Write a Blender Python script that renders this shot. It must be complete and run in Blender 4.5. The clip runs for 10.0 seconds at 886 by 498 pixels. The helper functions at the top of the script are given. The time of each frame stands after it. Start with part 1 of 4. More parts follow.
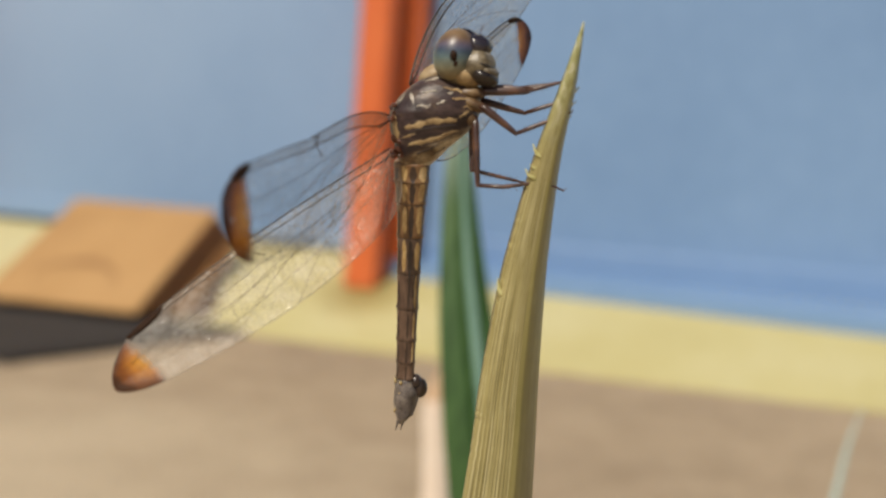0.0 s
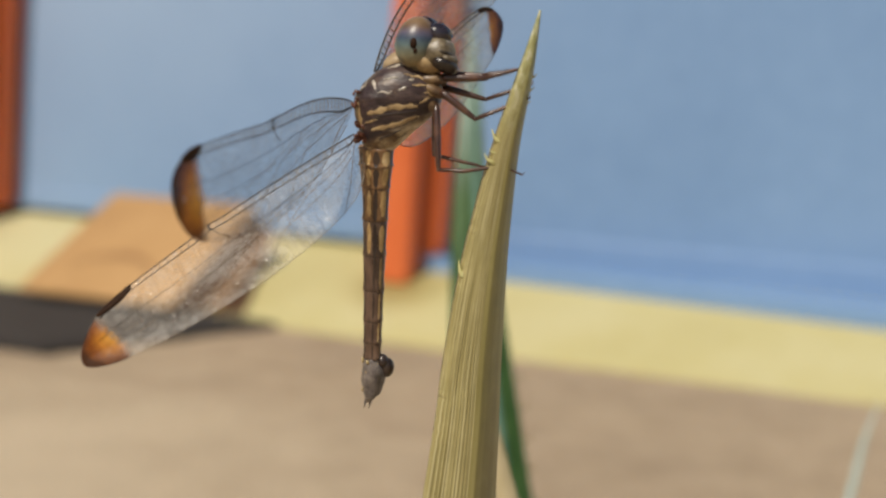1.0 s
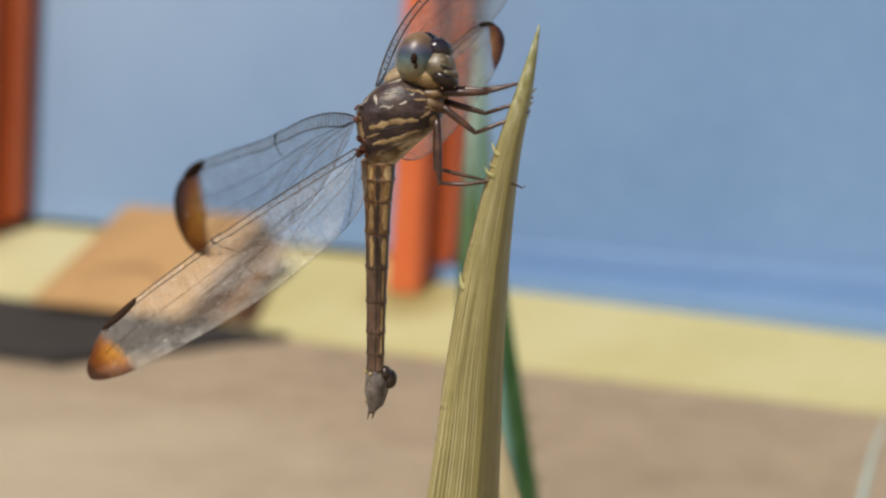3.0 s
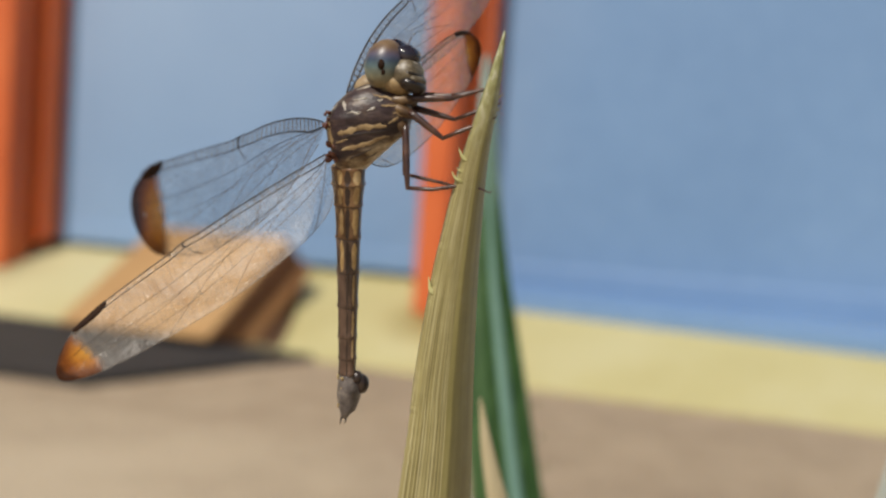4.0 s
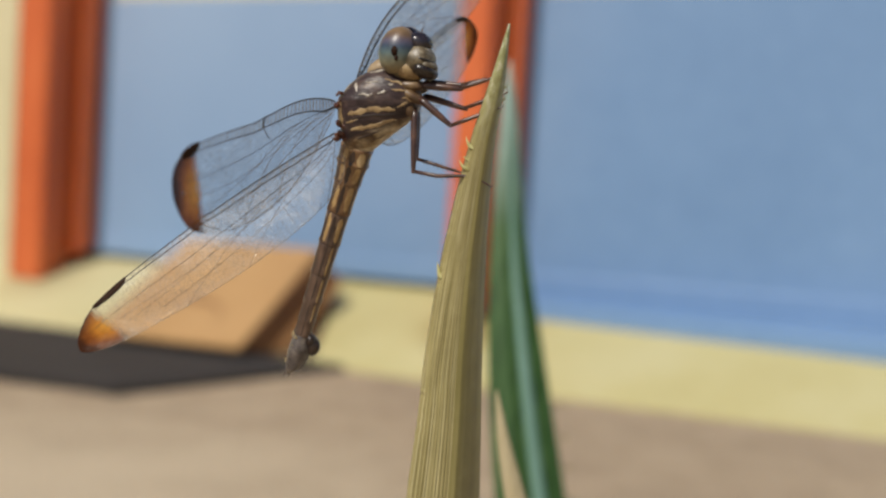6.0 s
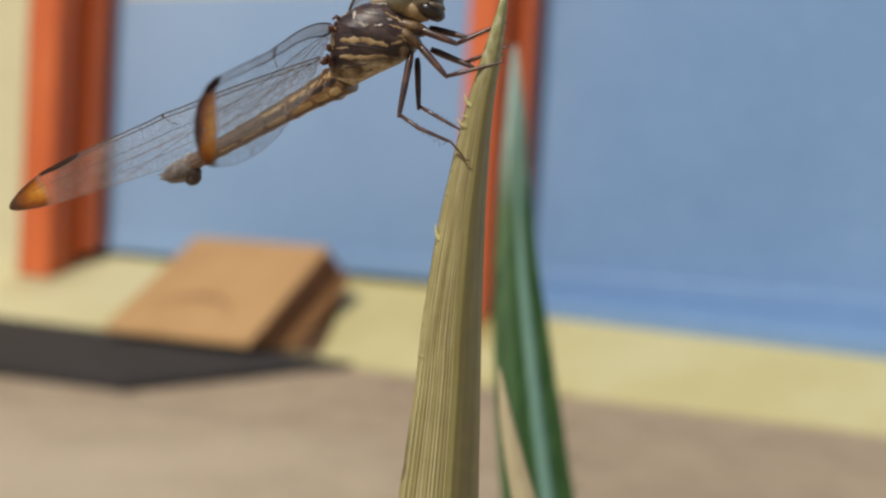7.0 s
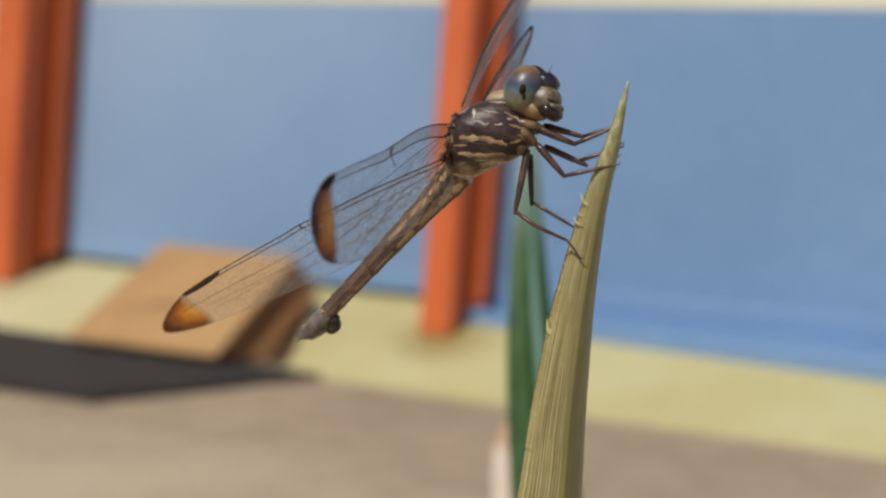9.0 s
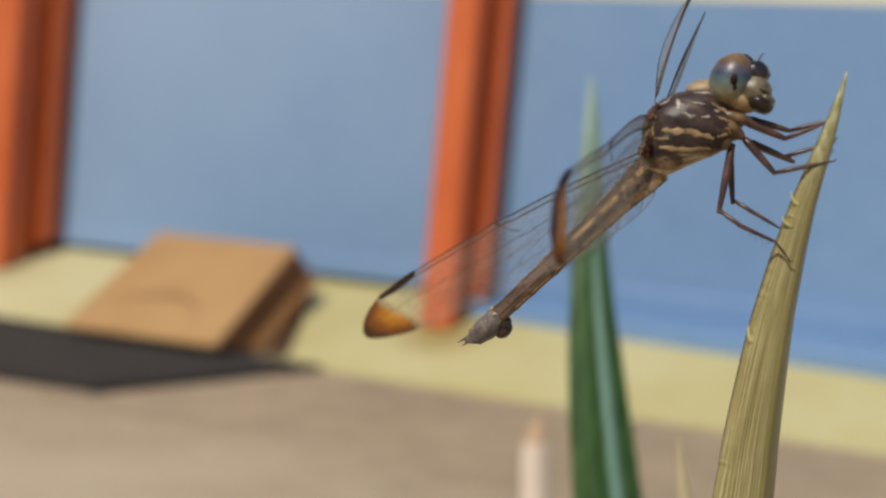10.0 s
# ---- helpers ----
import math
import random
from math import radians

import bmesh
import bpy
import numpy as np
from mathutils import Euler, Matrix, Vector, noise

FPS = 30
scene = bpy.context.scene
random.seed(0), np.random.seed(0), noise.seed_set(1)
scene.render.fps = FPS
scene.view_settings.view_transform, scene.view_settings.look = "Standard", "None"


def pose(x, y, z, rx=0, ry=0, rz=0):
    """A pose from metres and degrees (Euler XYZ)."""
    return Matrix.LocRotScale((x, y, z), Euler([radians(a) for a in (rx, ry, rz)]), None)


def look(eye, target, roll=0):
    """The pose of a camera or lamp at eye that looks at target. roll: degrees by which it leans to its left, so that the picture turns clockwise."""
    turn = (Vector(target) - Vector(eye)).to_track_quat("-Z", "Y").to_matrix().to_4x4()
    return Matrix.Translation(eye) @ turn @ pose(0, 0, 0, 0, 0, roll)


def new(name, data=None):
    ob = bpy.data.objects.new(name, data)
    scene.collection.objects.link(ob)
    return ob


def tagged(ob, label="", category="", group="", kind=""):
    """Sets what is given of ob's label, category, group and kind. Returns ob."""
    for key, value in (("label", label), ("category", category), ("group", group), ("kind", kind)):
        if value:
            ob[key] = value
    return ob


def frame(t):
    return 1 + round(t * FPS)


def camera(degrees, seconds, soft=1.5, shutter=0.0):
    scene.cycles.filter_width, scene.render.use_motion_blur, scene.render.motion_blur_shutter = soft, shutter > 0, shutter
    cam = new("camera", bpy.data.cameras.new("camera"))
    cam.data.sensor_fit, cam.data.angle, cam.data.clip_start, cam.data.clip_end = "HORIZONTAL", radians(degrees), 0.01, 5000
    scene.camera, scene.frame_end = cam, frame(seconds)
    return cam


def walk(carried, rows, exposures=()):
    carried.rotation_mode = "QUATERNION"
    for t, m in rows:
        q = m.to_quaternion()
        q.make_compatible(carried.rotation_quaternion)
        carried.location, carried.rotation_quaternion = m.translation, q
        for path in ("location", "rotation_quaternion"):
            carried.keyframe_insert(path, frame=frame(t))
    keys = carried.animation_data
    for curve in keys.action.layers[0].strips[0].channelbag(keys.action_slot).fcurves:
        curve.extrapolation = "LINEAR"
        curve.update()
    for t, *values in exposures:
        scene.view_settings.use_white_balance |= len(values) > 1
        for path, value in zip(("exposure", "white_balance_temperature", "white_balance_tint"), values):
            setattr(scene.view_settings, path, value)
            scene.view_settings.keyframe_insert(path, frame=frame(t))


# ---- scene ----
# ---- camera ----
cam = camera(42.0, 10.0, soft=2.4)
cam.data.dof.use_dof = True
cam.data.dof.focus_distance = 0.125
cam.data.dof.aperture_fstop = 19.0
PATH = [
    (0, (-0.00137, 0.01190, 0.17961), (0.00002, 0.03178, 0.17798), 4.0),
    (0.2, (0.00071, 0.00973, 0.17971), (0.00177, 0.02963, 0.17807), 4.1),
    (0.5, (0.00379, 0.00807, 0.17986), (0.00455, 0.02799, 0.17818), 4.2),
    (0.7, (0.00566, 0.00815, 0.18038), (0.00637, 0.02806, 0.17867), 4.1),
    (1, (0.00670, 0.00814, 0.17901), (0.00739, 0.02805, 0.17727), 4.0),
    (1.2, (0.00713, 0.00739, 0.17941), (0.00780, 0.02730, 0.17767), 4.0),
    (1.5, (0.00754, 0.00589, 0.17906), (0.00819, 0.02580, 0.17733), 3.9),
    (1.7, (0.00727, 0.00584, 0.17946), (0.00791, 0.02575, 0.17772), 4.0),
    (2, (0.00641, 0.00617, 0.18225), (0.00704, 0.02608, 0.18049), 4.1),
    (2.2, (0.00570, 0.00669, 0.18194), (0.00630, 0.02660, 0.18019), 4.1),
    (2.5, (0.00683, 0.00704, 0.17921), (0.00739, 0.02696, 0.17751), 4.0),
    (2.7, (0.00682, 0.00685, 0.17947), (0.00737, 0.02677, 0.17782), 3.9),
    (3.8, (0.01350, 0.00725, 0.17852), (0.01358, 0.02721, 0.17721), 3.5),
    (4, (0.01452, 0.00588, 0.17789), (0.01443, 0.02585, 0.17669), 3.7),
    (4.2, (0.01517, 0.00460, 0.17820), (0.01492, 0.02457, 0.17711), 3.7),
    (4.5, (0.01464, 0.00395, 0.17960), (0.01421, 0.02392, 0.17860), 3.6),
    (4.7, (0.01593, 0.00379, 0.17899), (0.01545, 0.02375, 0.17798), 3.6),
    (5, (0.01614, 0.00303, 0.17695), (0.01564, 0.02300, 0.17594), 3.5),
    (5.2, (0.01586, 0.00205, 0.17783), (0.01534, 0.02202, 0.17682), 3.5),
    (5.5, (0.01653, 0.00101, 0.17681), (0.01597, 0.02097, 0.17579), 3.5),
    (5.7, (0.01677, 0.00171, 0.17599), (0.01617, 0.02168, 0.17499), 3.5),
    (6.8, (0.01914, 0.00125, 0.17258), (0.01833, 0.02121, 0.17156), 3.3),
    (7, (0.01885, 0.00462, 0.17087), (0.01801, 0.02458, 0.16988), 3.4),
    (7.2, (0.02004, 0.00881, 0.17001), (0.01917, 0.02877, 0.16902), 3.5),
    (7.5, (0.01494, 0.00857, 0.17353), (0.01418, 0.02852, 0.17247), 3.6),
    (7.7, (0.01273, 0.00744, 0.17560), (0.01215, 0.02741, 0.17462), 3.7),
    (8, (0.01109, 0.00482, 0.17826), (0.01077, 0.02480, 0.17740), 3.9),
    (8.2, (0.00949, 0.00365, 0.18004), (0.00925, 0.02363, 0.17918), 4.0),
    (8.5, (0.00675, 0.00293, 0.18122), (0.00657, 0.02291, 0.18035), 4.2),
    (8.7, (0.00522, 0.00281, 0.18037), (0.00509, 0.02279, 0.17950), 4.3),
    (9, (0.00079, 0.00279, 0.17972), (0.00077, 0.02277, 0.17883), 4.4),
    (9.2, (-0.00339, 0.00351, 0.17906), (-0.00333, 0.02349, 0.17814), 4.6),
    (9.5, (-0.01078, 0.00637, 0.17945), (-0.01060, 0.02634, 0.17847), 4.8),
    (9.7, (-0.01487, 0.00856, 0.18037), (-0.01462, 0.02853, 0.17937), 4.9),
    (10, (-0.02116, 0.01167, 0.17838), (-0.02083, 0.03164, 0.17736), 5.1),
]
EXPOSURE = [(0.0, 0.0, 6900, 10), (1.0, 0.0, 6800, 10), (2.0, -0.01, 6580, 10), (4.0, -0.04, 6480, 10), (5.5, -0.05, 6460, 10), (7.0, -0.14, 6350, 10), (7.5, -0.15, 6310, 10), (8.5, -0.18, 6240, 10), (9.2, -0.19, 6340, 10), (10.0, -0.20, 6440, 10)]
walk(cam, [(t, look(eye, target, roll)) for t, eye, target, roll in PATH], EXPOSURE)

# ---- light ----
SUN_ELEV, SUN_AZ = 48.0, 214.0          # azimuth clockwise from +y
world = bpy.data.worlds.new("sky")
scene.world = world
world.use_nodes = True
wn = world.node_tree.nodes
sky = wn.new("ShaderNodeTexSky")
sky.sky_type = "NISHITA"
sky.sun_disc = False
sky.sun_elevation = radians(SUN_ELEV)
sky.sun_rotation = radians(SUN_AZ)
wn["Background"].inputs["Strength"].default_value = 0.056
world.node_tree.links.new(sky.outputs["Color"], wn["Background"].inputs["Color"])
sun = new("sun", bpy.data.lights.new("sun", "SUN"))
sun.data.energy, sun.data.angle, sun.data.color = 3.75, radians(1.2), (1.0, 0.93, 0.82)
az, el = radians(SUN_AZ), radians(SUN_ELEV)
sun.matrix_world = look((math.sin(az) * math.cos(el) * 5, math.cos(az) * math.cos(el) * 5, math.sin(el) * 5), (0, 0, 0))


# ---- materials ----
def node_mat(name):
    m = bpy.data.materials.new(name)
    m.use_nodes = True
    nt = m.node_tree
    return m, nt, nt.nodes["Principled BSDF"]


def ramp(nt, fac, stops, interp="LINEAR"):
    r = nt.nodes.new("ShaderNodeValToRGB")
    r.color_ramp.interpolation = interp
    el = r.color_ramp.elements
    while len(el) < len(stops):
        el.new(0.5)
    for e, (p, c) in zip(el, stops):
        e.position, e.color = p, (*c, 1)
    nt.links.new(fac, r.inputs["Fac"])
    return r.outputs["Color"]


def noise_tex(nt, vec, scale, detail=4, rough=0.55, dist=0.0):
    n = nt.nodes.new("ShaderNodeTexNoise")
    n.inputs["Scale"].default_value = scale
    n.inputs["Detail"].default_value = detail
    n.inputs["Roughness"].default_value = rough
    n.inputs["Distortion"].default_value = dist
    nt.links.new(vec, n.inputs["Vector"])
    return n.outputs["Fac"]


def mapped(nt, scale=(1, 1, 1), rot=(0, 0, 0)):
    co = nt.nodes.new("ShaderNodeTexCoord")
    mp = nt.nodes.new("ShaderNodeMapping")
    mp.inputs["Scale"].default_value = scale
    mp.inputs["Rotation"].default_value = [radians(a) for a in rot]
    nt.links.new(co.outputs["Object"], mp.inputs["Vector"])
    return mp.outputs["Vector"]


def mix_col(nt, fac, a, b, mode="MIX"):
    m = nt.nodes.new("ShaderNodeMix")
    m.data_type, m.blend_type = "RGBA", mode
    for sock, v in ((m.inputs["Factor"], fac), (m.inputs[6], a), (m.inputs[7], b)):
        if isinstance(v, (int, float)):
            sock.default_value = v
        elif isinstance(v, tuple):
            sock.default_value = (*v, 1)
        else:
            nt.links.new(v, sock)
    return m.outputs[2]


def math_node(nt, op, a, c):
    q = nt.nodes.new("ShaderNodeMath")
    q.operation = op
    for i, v in enumerate((a, c)):
        if isinstance(v, float):
            q.inputs[i].default_value = v
        else:
            nt.links.new(v, q.inputs[i])
    return q.outputs[0]


def bump(nt, bsdf, height, strength, dist):
    b = nt.nodes.new("ShaderNodeBump")
    b.inputs["Strength"].default_value = strength
    b.inputs["Distance"].default_value = dist
    nt.links.new(height, b.inputs["Height"])
    nt.links.new(b.outputs["Normal"], bsdf.inputs["Normal"])


def surface(name, dark, mid, light, rough, coarse, fine, stretch=(1, 1, 1), relief=0.3, depth=0.001, spec=0.4, fine_mix=0.35):
    """A material with colour and relief varied at two scales (per metre)."""
    m, nt, b = node_mat(name)
    v = mapped(nt, stretch)
    n1 = noise_tex(nt, v, coarse, 3)
    n2 = noise_tex(nt, v, fine, 5, 0.65)
    c1 = ramp(nt, n1, [(0.3, dark), (0.5, mid), (0.72, light)])
    c2 = ramp(nt, n2, [(0.3, dark), (0.5, mid), (0.7, light)])
    nt.links.new(mix_col(nt, fine_mix, c1, c2), b.inputs["Base Color"])
    r = nt.nodes.new("ShaderNodeMapRange")
    r.inputs["To Min"].default_value, r.inputs["To Max"].default_value = rough - 0.1, min(1.0, rough + 0.1)
    nt.links.new(n1, r.inputs["Value"])
    nt.links.new(r.outputs["Result"], b.inputs["Roughness"])
    b.inputs["Specular IOR Level"].default_value = spec
    bump(nt, b, n2, relief, depth)
    return m


def blue_mat():
    """Blue wall paint; brighter light at the upper left is painted in as a broad uneven patch."""
    m = surface("blue_paint", (0.142, 0.255, 0.456), (0.169, 0.294, 0.506), (0.203, 0.333, 0.551), 0.5, 2.2, 45, relief=0.06, spec=0.5)
    nt = m.node_tree
    b = nt.nodes["Principled BSDF"]
    base = b.inputs["Base Color"].links[0].from_socket
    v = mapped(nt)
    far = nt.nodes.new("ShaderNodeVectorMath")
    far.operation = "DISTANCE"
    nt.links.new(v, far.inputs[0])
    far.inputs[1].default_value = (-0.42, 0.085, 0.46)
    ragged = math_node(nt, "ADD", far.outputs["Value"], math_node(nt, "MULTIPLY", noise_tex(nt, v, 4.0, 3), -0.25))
    # paler blue mixed in as light, strongest at the patch centre
    painted_light = nt.nodes.new("ShaderNodeMapRange")
    painted_light.inputs["From Min"].default_value, painted_light.inputs["From Max"].default_value = 0.48, -0.08
    painted_light.inputs["To Max"].default_value = 0.85
    nt.links.new(ragged, painted_light.inputs["Value"])
    nt.links.new(mix_col(nt, painted_light.outputs["Result"], base, (0.34, 0.465, 0.65)), b.inputs["Base Color"])
    return m


M_BLUE = blue_mat()
M_YELLOW = surface("yellow_paint", (0.454, 0.393, 0.171), (0.516, 0.459, 0.217), (0.558, 0.511, 0.284), 0.6, 7, 70, relief=0.25)


def tint_plinth(m):
    """Ragged browner patches round the feet of the two posts."""
    nt = m.node_tree
    b = nt.nodes["Principled BSDF"]
    base = b.inputs["Base Color"].links[0].from_socket
    v = mapped(nt, (1, 0.8, 1))
    rough = noise_tex(nt, v, 30, 4, 0.6)
    for x in (0.024, -0.536):
        far = nt.nodes.new("ShaderNodeVectorMath")
        far.operation = "DISTANCE"
        nt.links.new(v, far.inputs[0])
        far.inputs[1].default_value = (x, 0.0, 0.035)
        edge = math_node(nt, "ADD", far.outputs["Value"], math_node(nt, "MULTIPLY", rough, -0.05))
        r = nt.nodes.new("ShaderNodeMapRange")
        r.inputs["From Min"].default_value, r.inputs["From Max"].default_value = 0.035, -0.01
        r.inputs["To Max"].default_value = 0.8
        nt.links.new(edge, r.inputs["Value"])
        base = mix_col(nt, r.outputs["Result"], base, (0.26, 0.185, 0.05))
    # paler yellow towards the broad post
    far = nt.nodes.new("ShaderNodeVectorMath")
    far.operation = "DISTANCE"
    nt.links.new(v, far.inputs[0])
    far.inputs[1].default_value = (-0.56, 0.0, 0.04)
    edge = math_node(nt, "ADD", far.outputs["Value"], math_node(nt, "MULTIPLY", rough, -0.10))
    pale_zone = nt.nodes.new("ShaderNodeMapRange")
    pale_zone.inputs["From Min"].default_value, pale_zone.inputs["From Max"].default_value = 0.30, 0.06
    pale_zone.inputs["To Max"].default_value = 0.4
    nt.links.new(edge, pale_zone.inputs["Value"])
    base = mix_col(nt, pale_zone.outputs["Result"], base, (0.66, 0.61, 0.40))
    nt.links.new(base, b.inputs["Base Color"])


tint_plinth(M_YELLOW)
M_PALE_YELLOW = surface("pale_yellow_paint", (0.60, 0.53, 0.32), (0.68, 0.61, 0.38), (0.74, 0.68, 0.46), 0.6, 7, 70, relief=0.25)
M_CREAM = surface("cream_paint", (0.726, 0.682, 0.484), (0.792, 0.748, 0.550), (0.820, 0.803, 0.616), 0.6, 6, 60)
M_ORANGE = surface("orange_paint", (0.546, 0.109, 0.029), (0.645, 0.144, 0.042), (0.703, 0.180, 0.054), 0.45, 9, 120, stretch=(6, 6, 1), relief=0.2)
M_CARD = surface("brown_card", (0.370, 0.209, 0.085), (0.442, 0.261, 0.109), (0.489, 0.299, 0.135), 0.75, 12, 200, relief=0.2)
# near-black brown that stands in for the shade under the box
M_BOX_SHADE = surface("brown_box_shade", (0.045, 0.020, 0.008), (0.07, 0.032, 0.013), (0.10, 0.046, 0.02), 0.8, 30, 200, relief=0.3)
# card brown darkened to carry the shade on the lid's side
M_CARD_BAND_SHADED = surface("shaded_card_band", (0.074, 0.029, 0.008), (0.108, 0.043, 0.012), (0.15, 0.064, 0.019), 0.75, 30, 200, relief=0.3)
# darker copy of the card: the tray side's shade is in the colour
M_CARD_TRAY_SHADED = surface("shaded_card_tray", (0.25, 0.122, 0.044), (0.31, 0.155, 0.058), (0.36, 0.19, 0.075), 0.75, 14, 200, relief=0.2)
M_MARK = surface("card_mark", (0.27, 0.145, 0.06), (0.31, 0.165, 0.07), (0.34, 0.185, 0.08), 0.75, 30, 200)
M_MAT = surface("dark_rubber", (0.022, 0.018, 0.016), (0.030, 0.025, 0.023), (0.042, 0.035, 0.032), 0.9, 14, 300, relief=0.5)
M_DARK = surface("dark_gap", (0.03, 0.03, 0.035), (0.04, 0.04, 0.045), (0.05, 0.05, 0.055), 0.9, 10, 100)
def straw_mat(name, lines, tones):
    """Dry leaf skin: crisp lengthwise grooves and pale ribs, blotches, a greener tip."""
    m, nt, b = node_mat(name)
    co = nt.nodes.new("ShaderNodeTexCoord")

    def along(su, sv):
        mp = nt.nodes.new("ShaderNodeMapping")
        mp.inputs["Scale"].default_value = (su, sv, 1)
        nt.links.new(co.outputs["UV"], mp.inputs["Vector"])
        return mp.outputs["Vector"]
    fine = noise_tex(nt, along(1.0, 0.075), 66, 3, 0.6, 0.15)
    hair = noise_tex(nt, along(1.0, 0.09), 190, 3, 0.6)
    fleck = noise_tex(nt, along(1.0, 0.32), 58, 3, 0.6)
    wide = noise_tex(nt, along(1.0, 0.25), 9, 3, 0.55)
    blotch = noise_tex(nt, mapped(nt), 420, 4, 0.6)
    sep = nt.nodes.new("ShaderNodeSeparateXYZ")
    nt.links.new(co.outputs["Object"], sep.inputs["Vector"])
    top = nt.nodes.new("ShaderNodeMapRange")
    top.inputs["From Min"].default_value, top.inputs["From Max"].default_value = 0.180, 0.1935
    nt.links.new(sep.outputs["Z"], top.inputs["Value"])
    c = ramp(nt, wide, list(zip((0.28, 0.5, 0.70), tones)))
    grooves = ramp(nt, fine, [(0.36, (0.085, 0.066, 0.024)), (0.43, (0.32, 0.265, 0.105)), (0.52, (0.41, 0.35, 0.155)), (0.62, (0.64, 0.57, 0.34))])
    c = mix_col(nt, 0.70 * lines, c, grooves)
    c = mix_col(nt, 0.40 * lines, c, ramp(nt, hair, [(0.36, (0.35, 0.33, 0.28)), (0.52, (0.95, 0.95, 0.92))]), "MULTIPLY")
    c = mix_col(nt, 0.22, c, ramp(nt, blotch, [(0.3, (0.18, 0.15, 0.055)), (0.6, (0.36, 0.30, 0.13)), (0.75, (0.52, 0.46, 0.26))]))
    c = mix_col(nt, 0.8, c, ramp(nt, fleck, [(0.24, (0.30, 0.27, 0.20)), (0.33, (1, 1, 1)), (0.70, (1, 1, 1)), (0.78, (1.25, 1.28, 1.25))]), "MULTIPLY")
    c = mix_col(nt, math_node(nt, "MULTIPLY", top.outputs["Result"], 0.85), c, ramp(nt, noise_tex(nt, mapped(nt, (1, 1, 0.5)), 1700, 3, 0.6), [(0.34, (0.26, 0.28, 0.10)), (0.52, (0.47, 0.49, 0.24)), (0.66, (0.78, 0.80, 0.58))]))
    nt.links.new(c, b.inputs["Base Color"])
    b.inputs["Roughness"].default_value = 0.38
    bump(nt, b, fine, 0.6 * lines, 0.00014)
    return m


M_STRAW = straw_mat("dry_leaf", 0.9, ((0.25, 0.217, 0.080), (0.37, 0.328, 0.135), (0.49, 0.445, 0.22)))
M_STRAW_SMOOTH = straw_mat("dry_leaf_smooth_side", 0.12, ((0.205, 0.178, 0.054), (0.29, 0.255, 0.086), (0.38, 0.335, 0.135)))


def green_leaf_mat():
    m, nt, b = node_mat("green_leaf")
    v = mapped(nt, (1, 1, 0.08))
    sep = nt.nodes.new("ShaderNodeSeparateXYZ")
    co = nt.nodes.new("ShaderNodeTexCoord")
    nt.links.new(co.outputs["Object"], sep.inputs["Vector"])
    young = nt.nodes.new("ShaderNodeMapRange")
    young.inputs["From Min"].default_value, young.inputs["From Max"].default_value = 0.166, 0.203
    nt.links.new(sep.outputs["Z"], young.inputs["Value"])
    streak = noise_tex(nt, v, 420, 4)
    c = ramp(nt, streak, [(0.3, (0.020, 0.054, 0.010)), (0.5, (0.036, 0.090, 0.019)), (0.7, (0.062, 0.128, 0.036))])
    p = ramp(nt, streak, [(0.3, (0.22, 0.32, 0.27)), (0.7, (0.36, 0.47, 0.42))])
    nt.links.new(mix_col(nt, young.outputs["Result"], c, p), b.inputs["Base Color"])
    b.inputs["Roughness"].default_value = 0.4
    bump(nt, b, streak, 0.3, 0.0002)
    return m


M_GREEN = green_leaf_mat()
M_PALE_MID = surface("pale_midrib", (0.11, 0.21, 0.16), (0.16, 0.285, 0.23), (0.21, 0.35, 0.29), 0.4, 60, 500, stretch=(1, 1, 0.08))
M_TAN = surface("withered_leaf", (0.36, 0.29, 0.16), (0.52, 0.44, 0.27), (0.66, 0.58, 0.40), 0.6, 200, 900, stretch=(1, 1, 0.1), relief=0.4, depth=0.0002)
M_STUB = surface("pale_cut_leaf", (0.66, 0.50, 0.38), (0.80, 0.69, 0.58), (0.86, 0.79, 0.71), 0.6, 60, 300, stretch=(1, 1, 0.3))
M_STUB_TIP = surface("brown_cut_end", (0.45, 0.26, 0.14), (0.56, 0.38, 0.24), (0.68, 0.53, 0.38), 0.7, 60, 300)
M_BLUEGREEN = surface("blue_green_leaf", (0.32, 0.43, 0.40), (0.46, 0.56, 0.53), (0.60, 0.68, 0.65), 0.5, 60, 400, stretch=(1, 1, 0.1))
M_SPINE = surface("spine", (0.40, 0.37, 0.14), (0.48, 0.45, 0.19), (0.56, 0.53, 0.26), 0.5, 500, 2000)


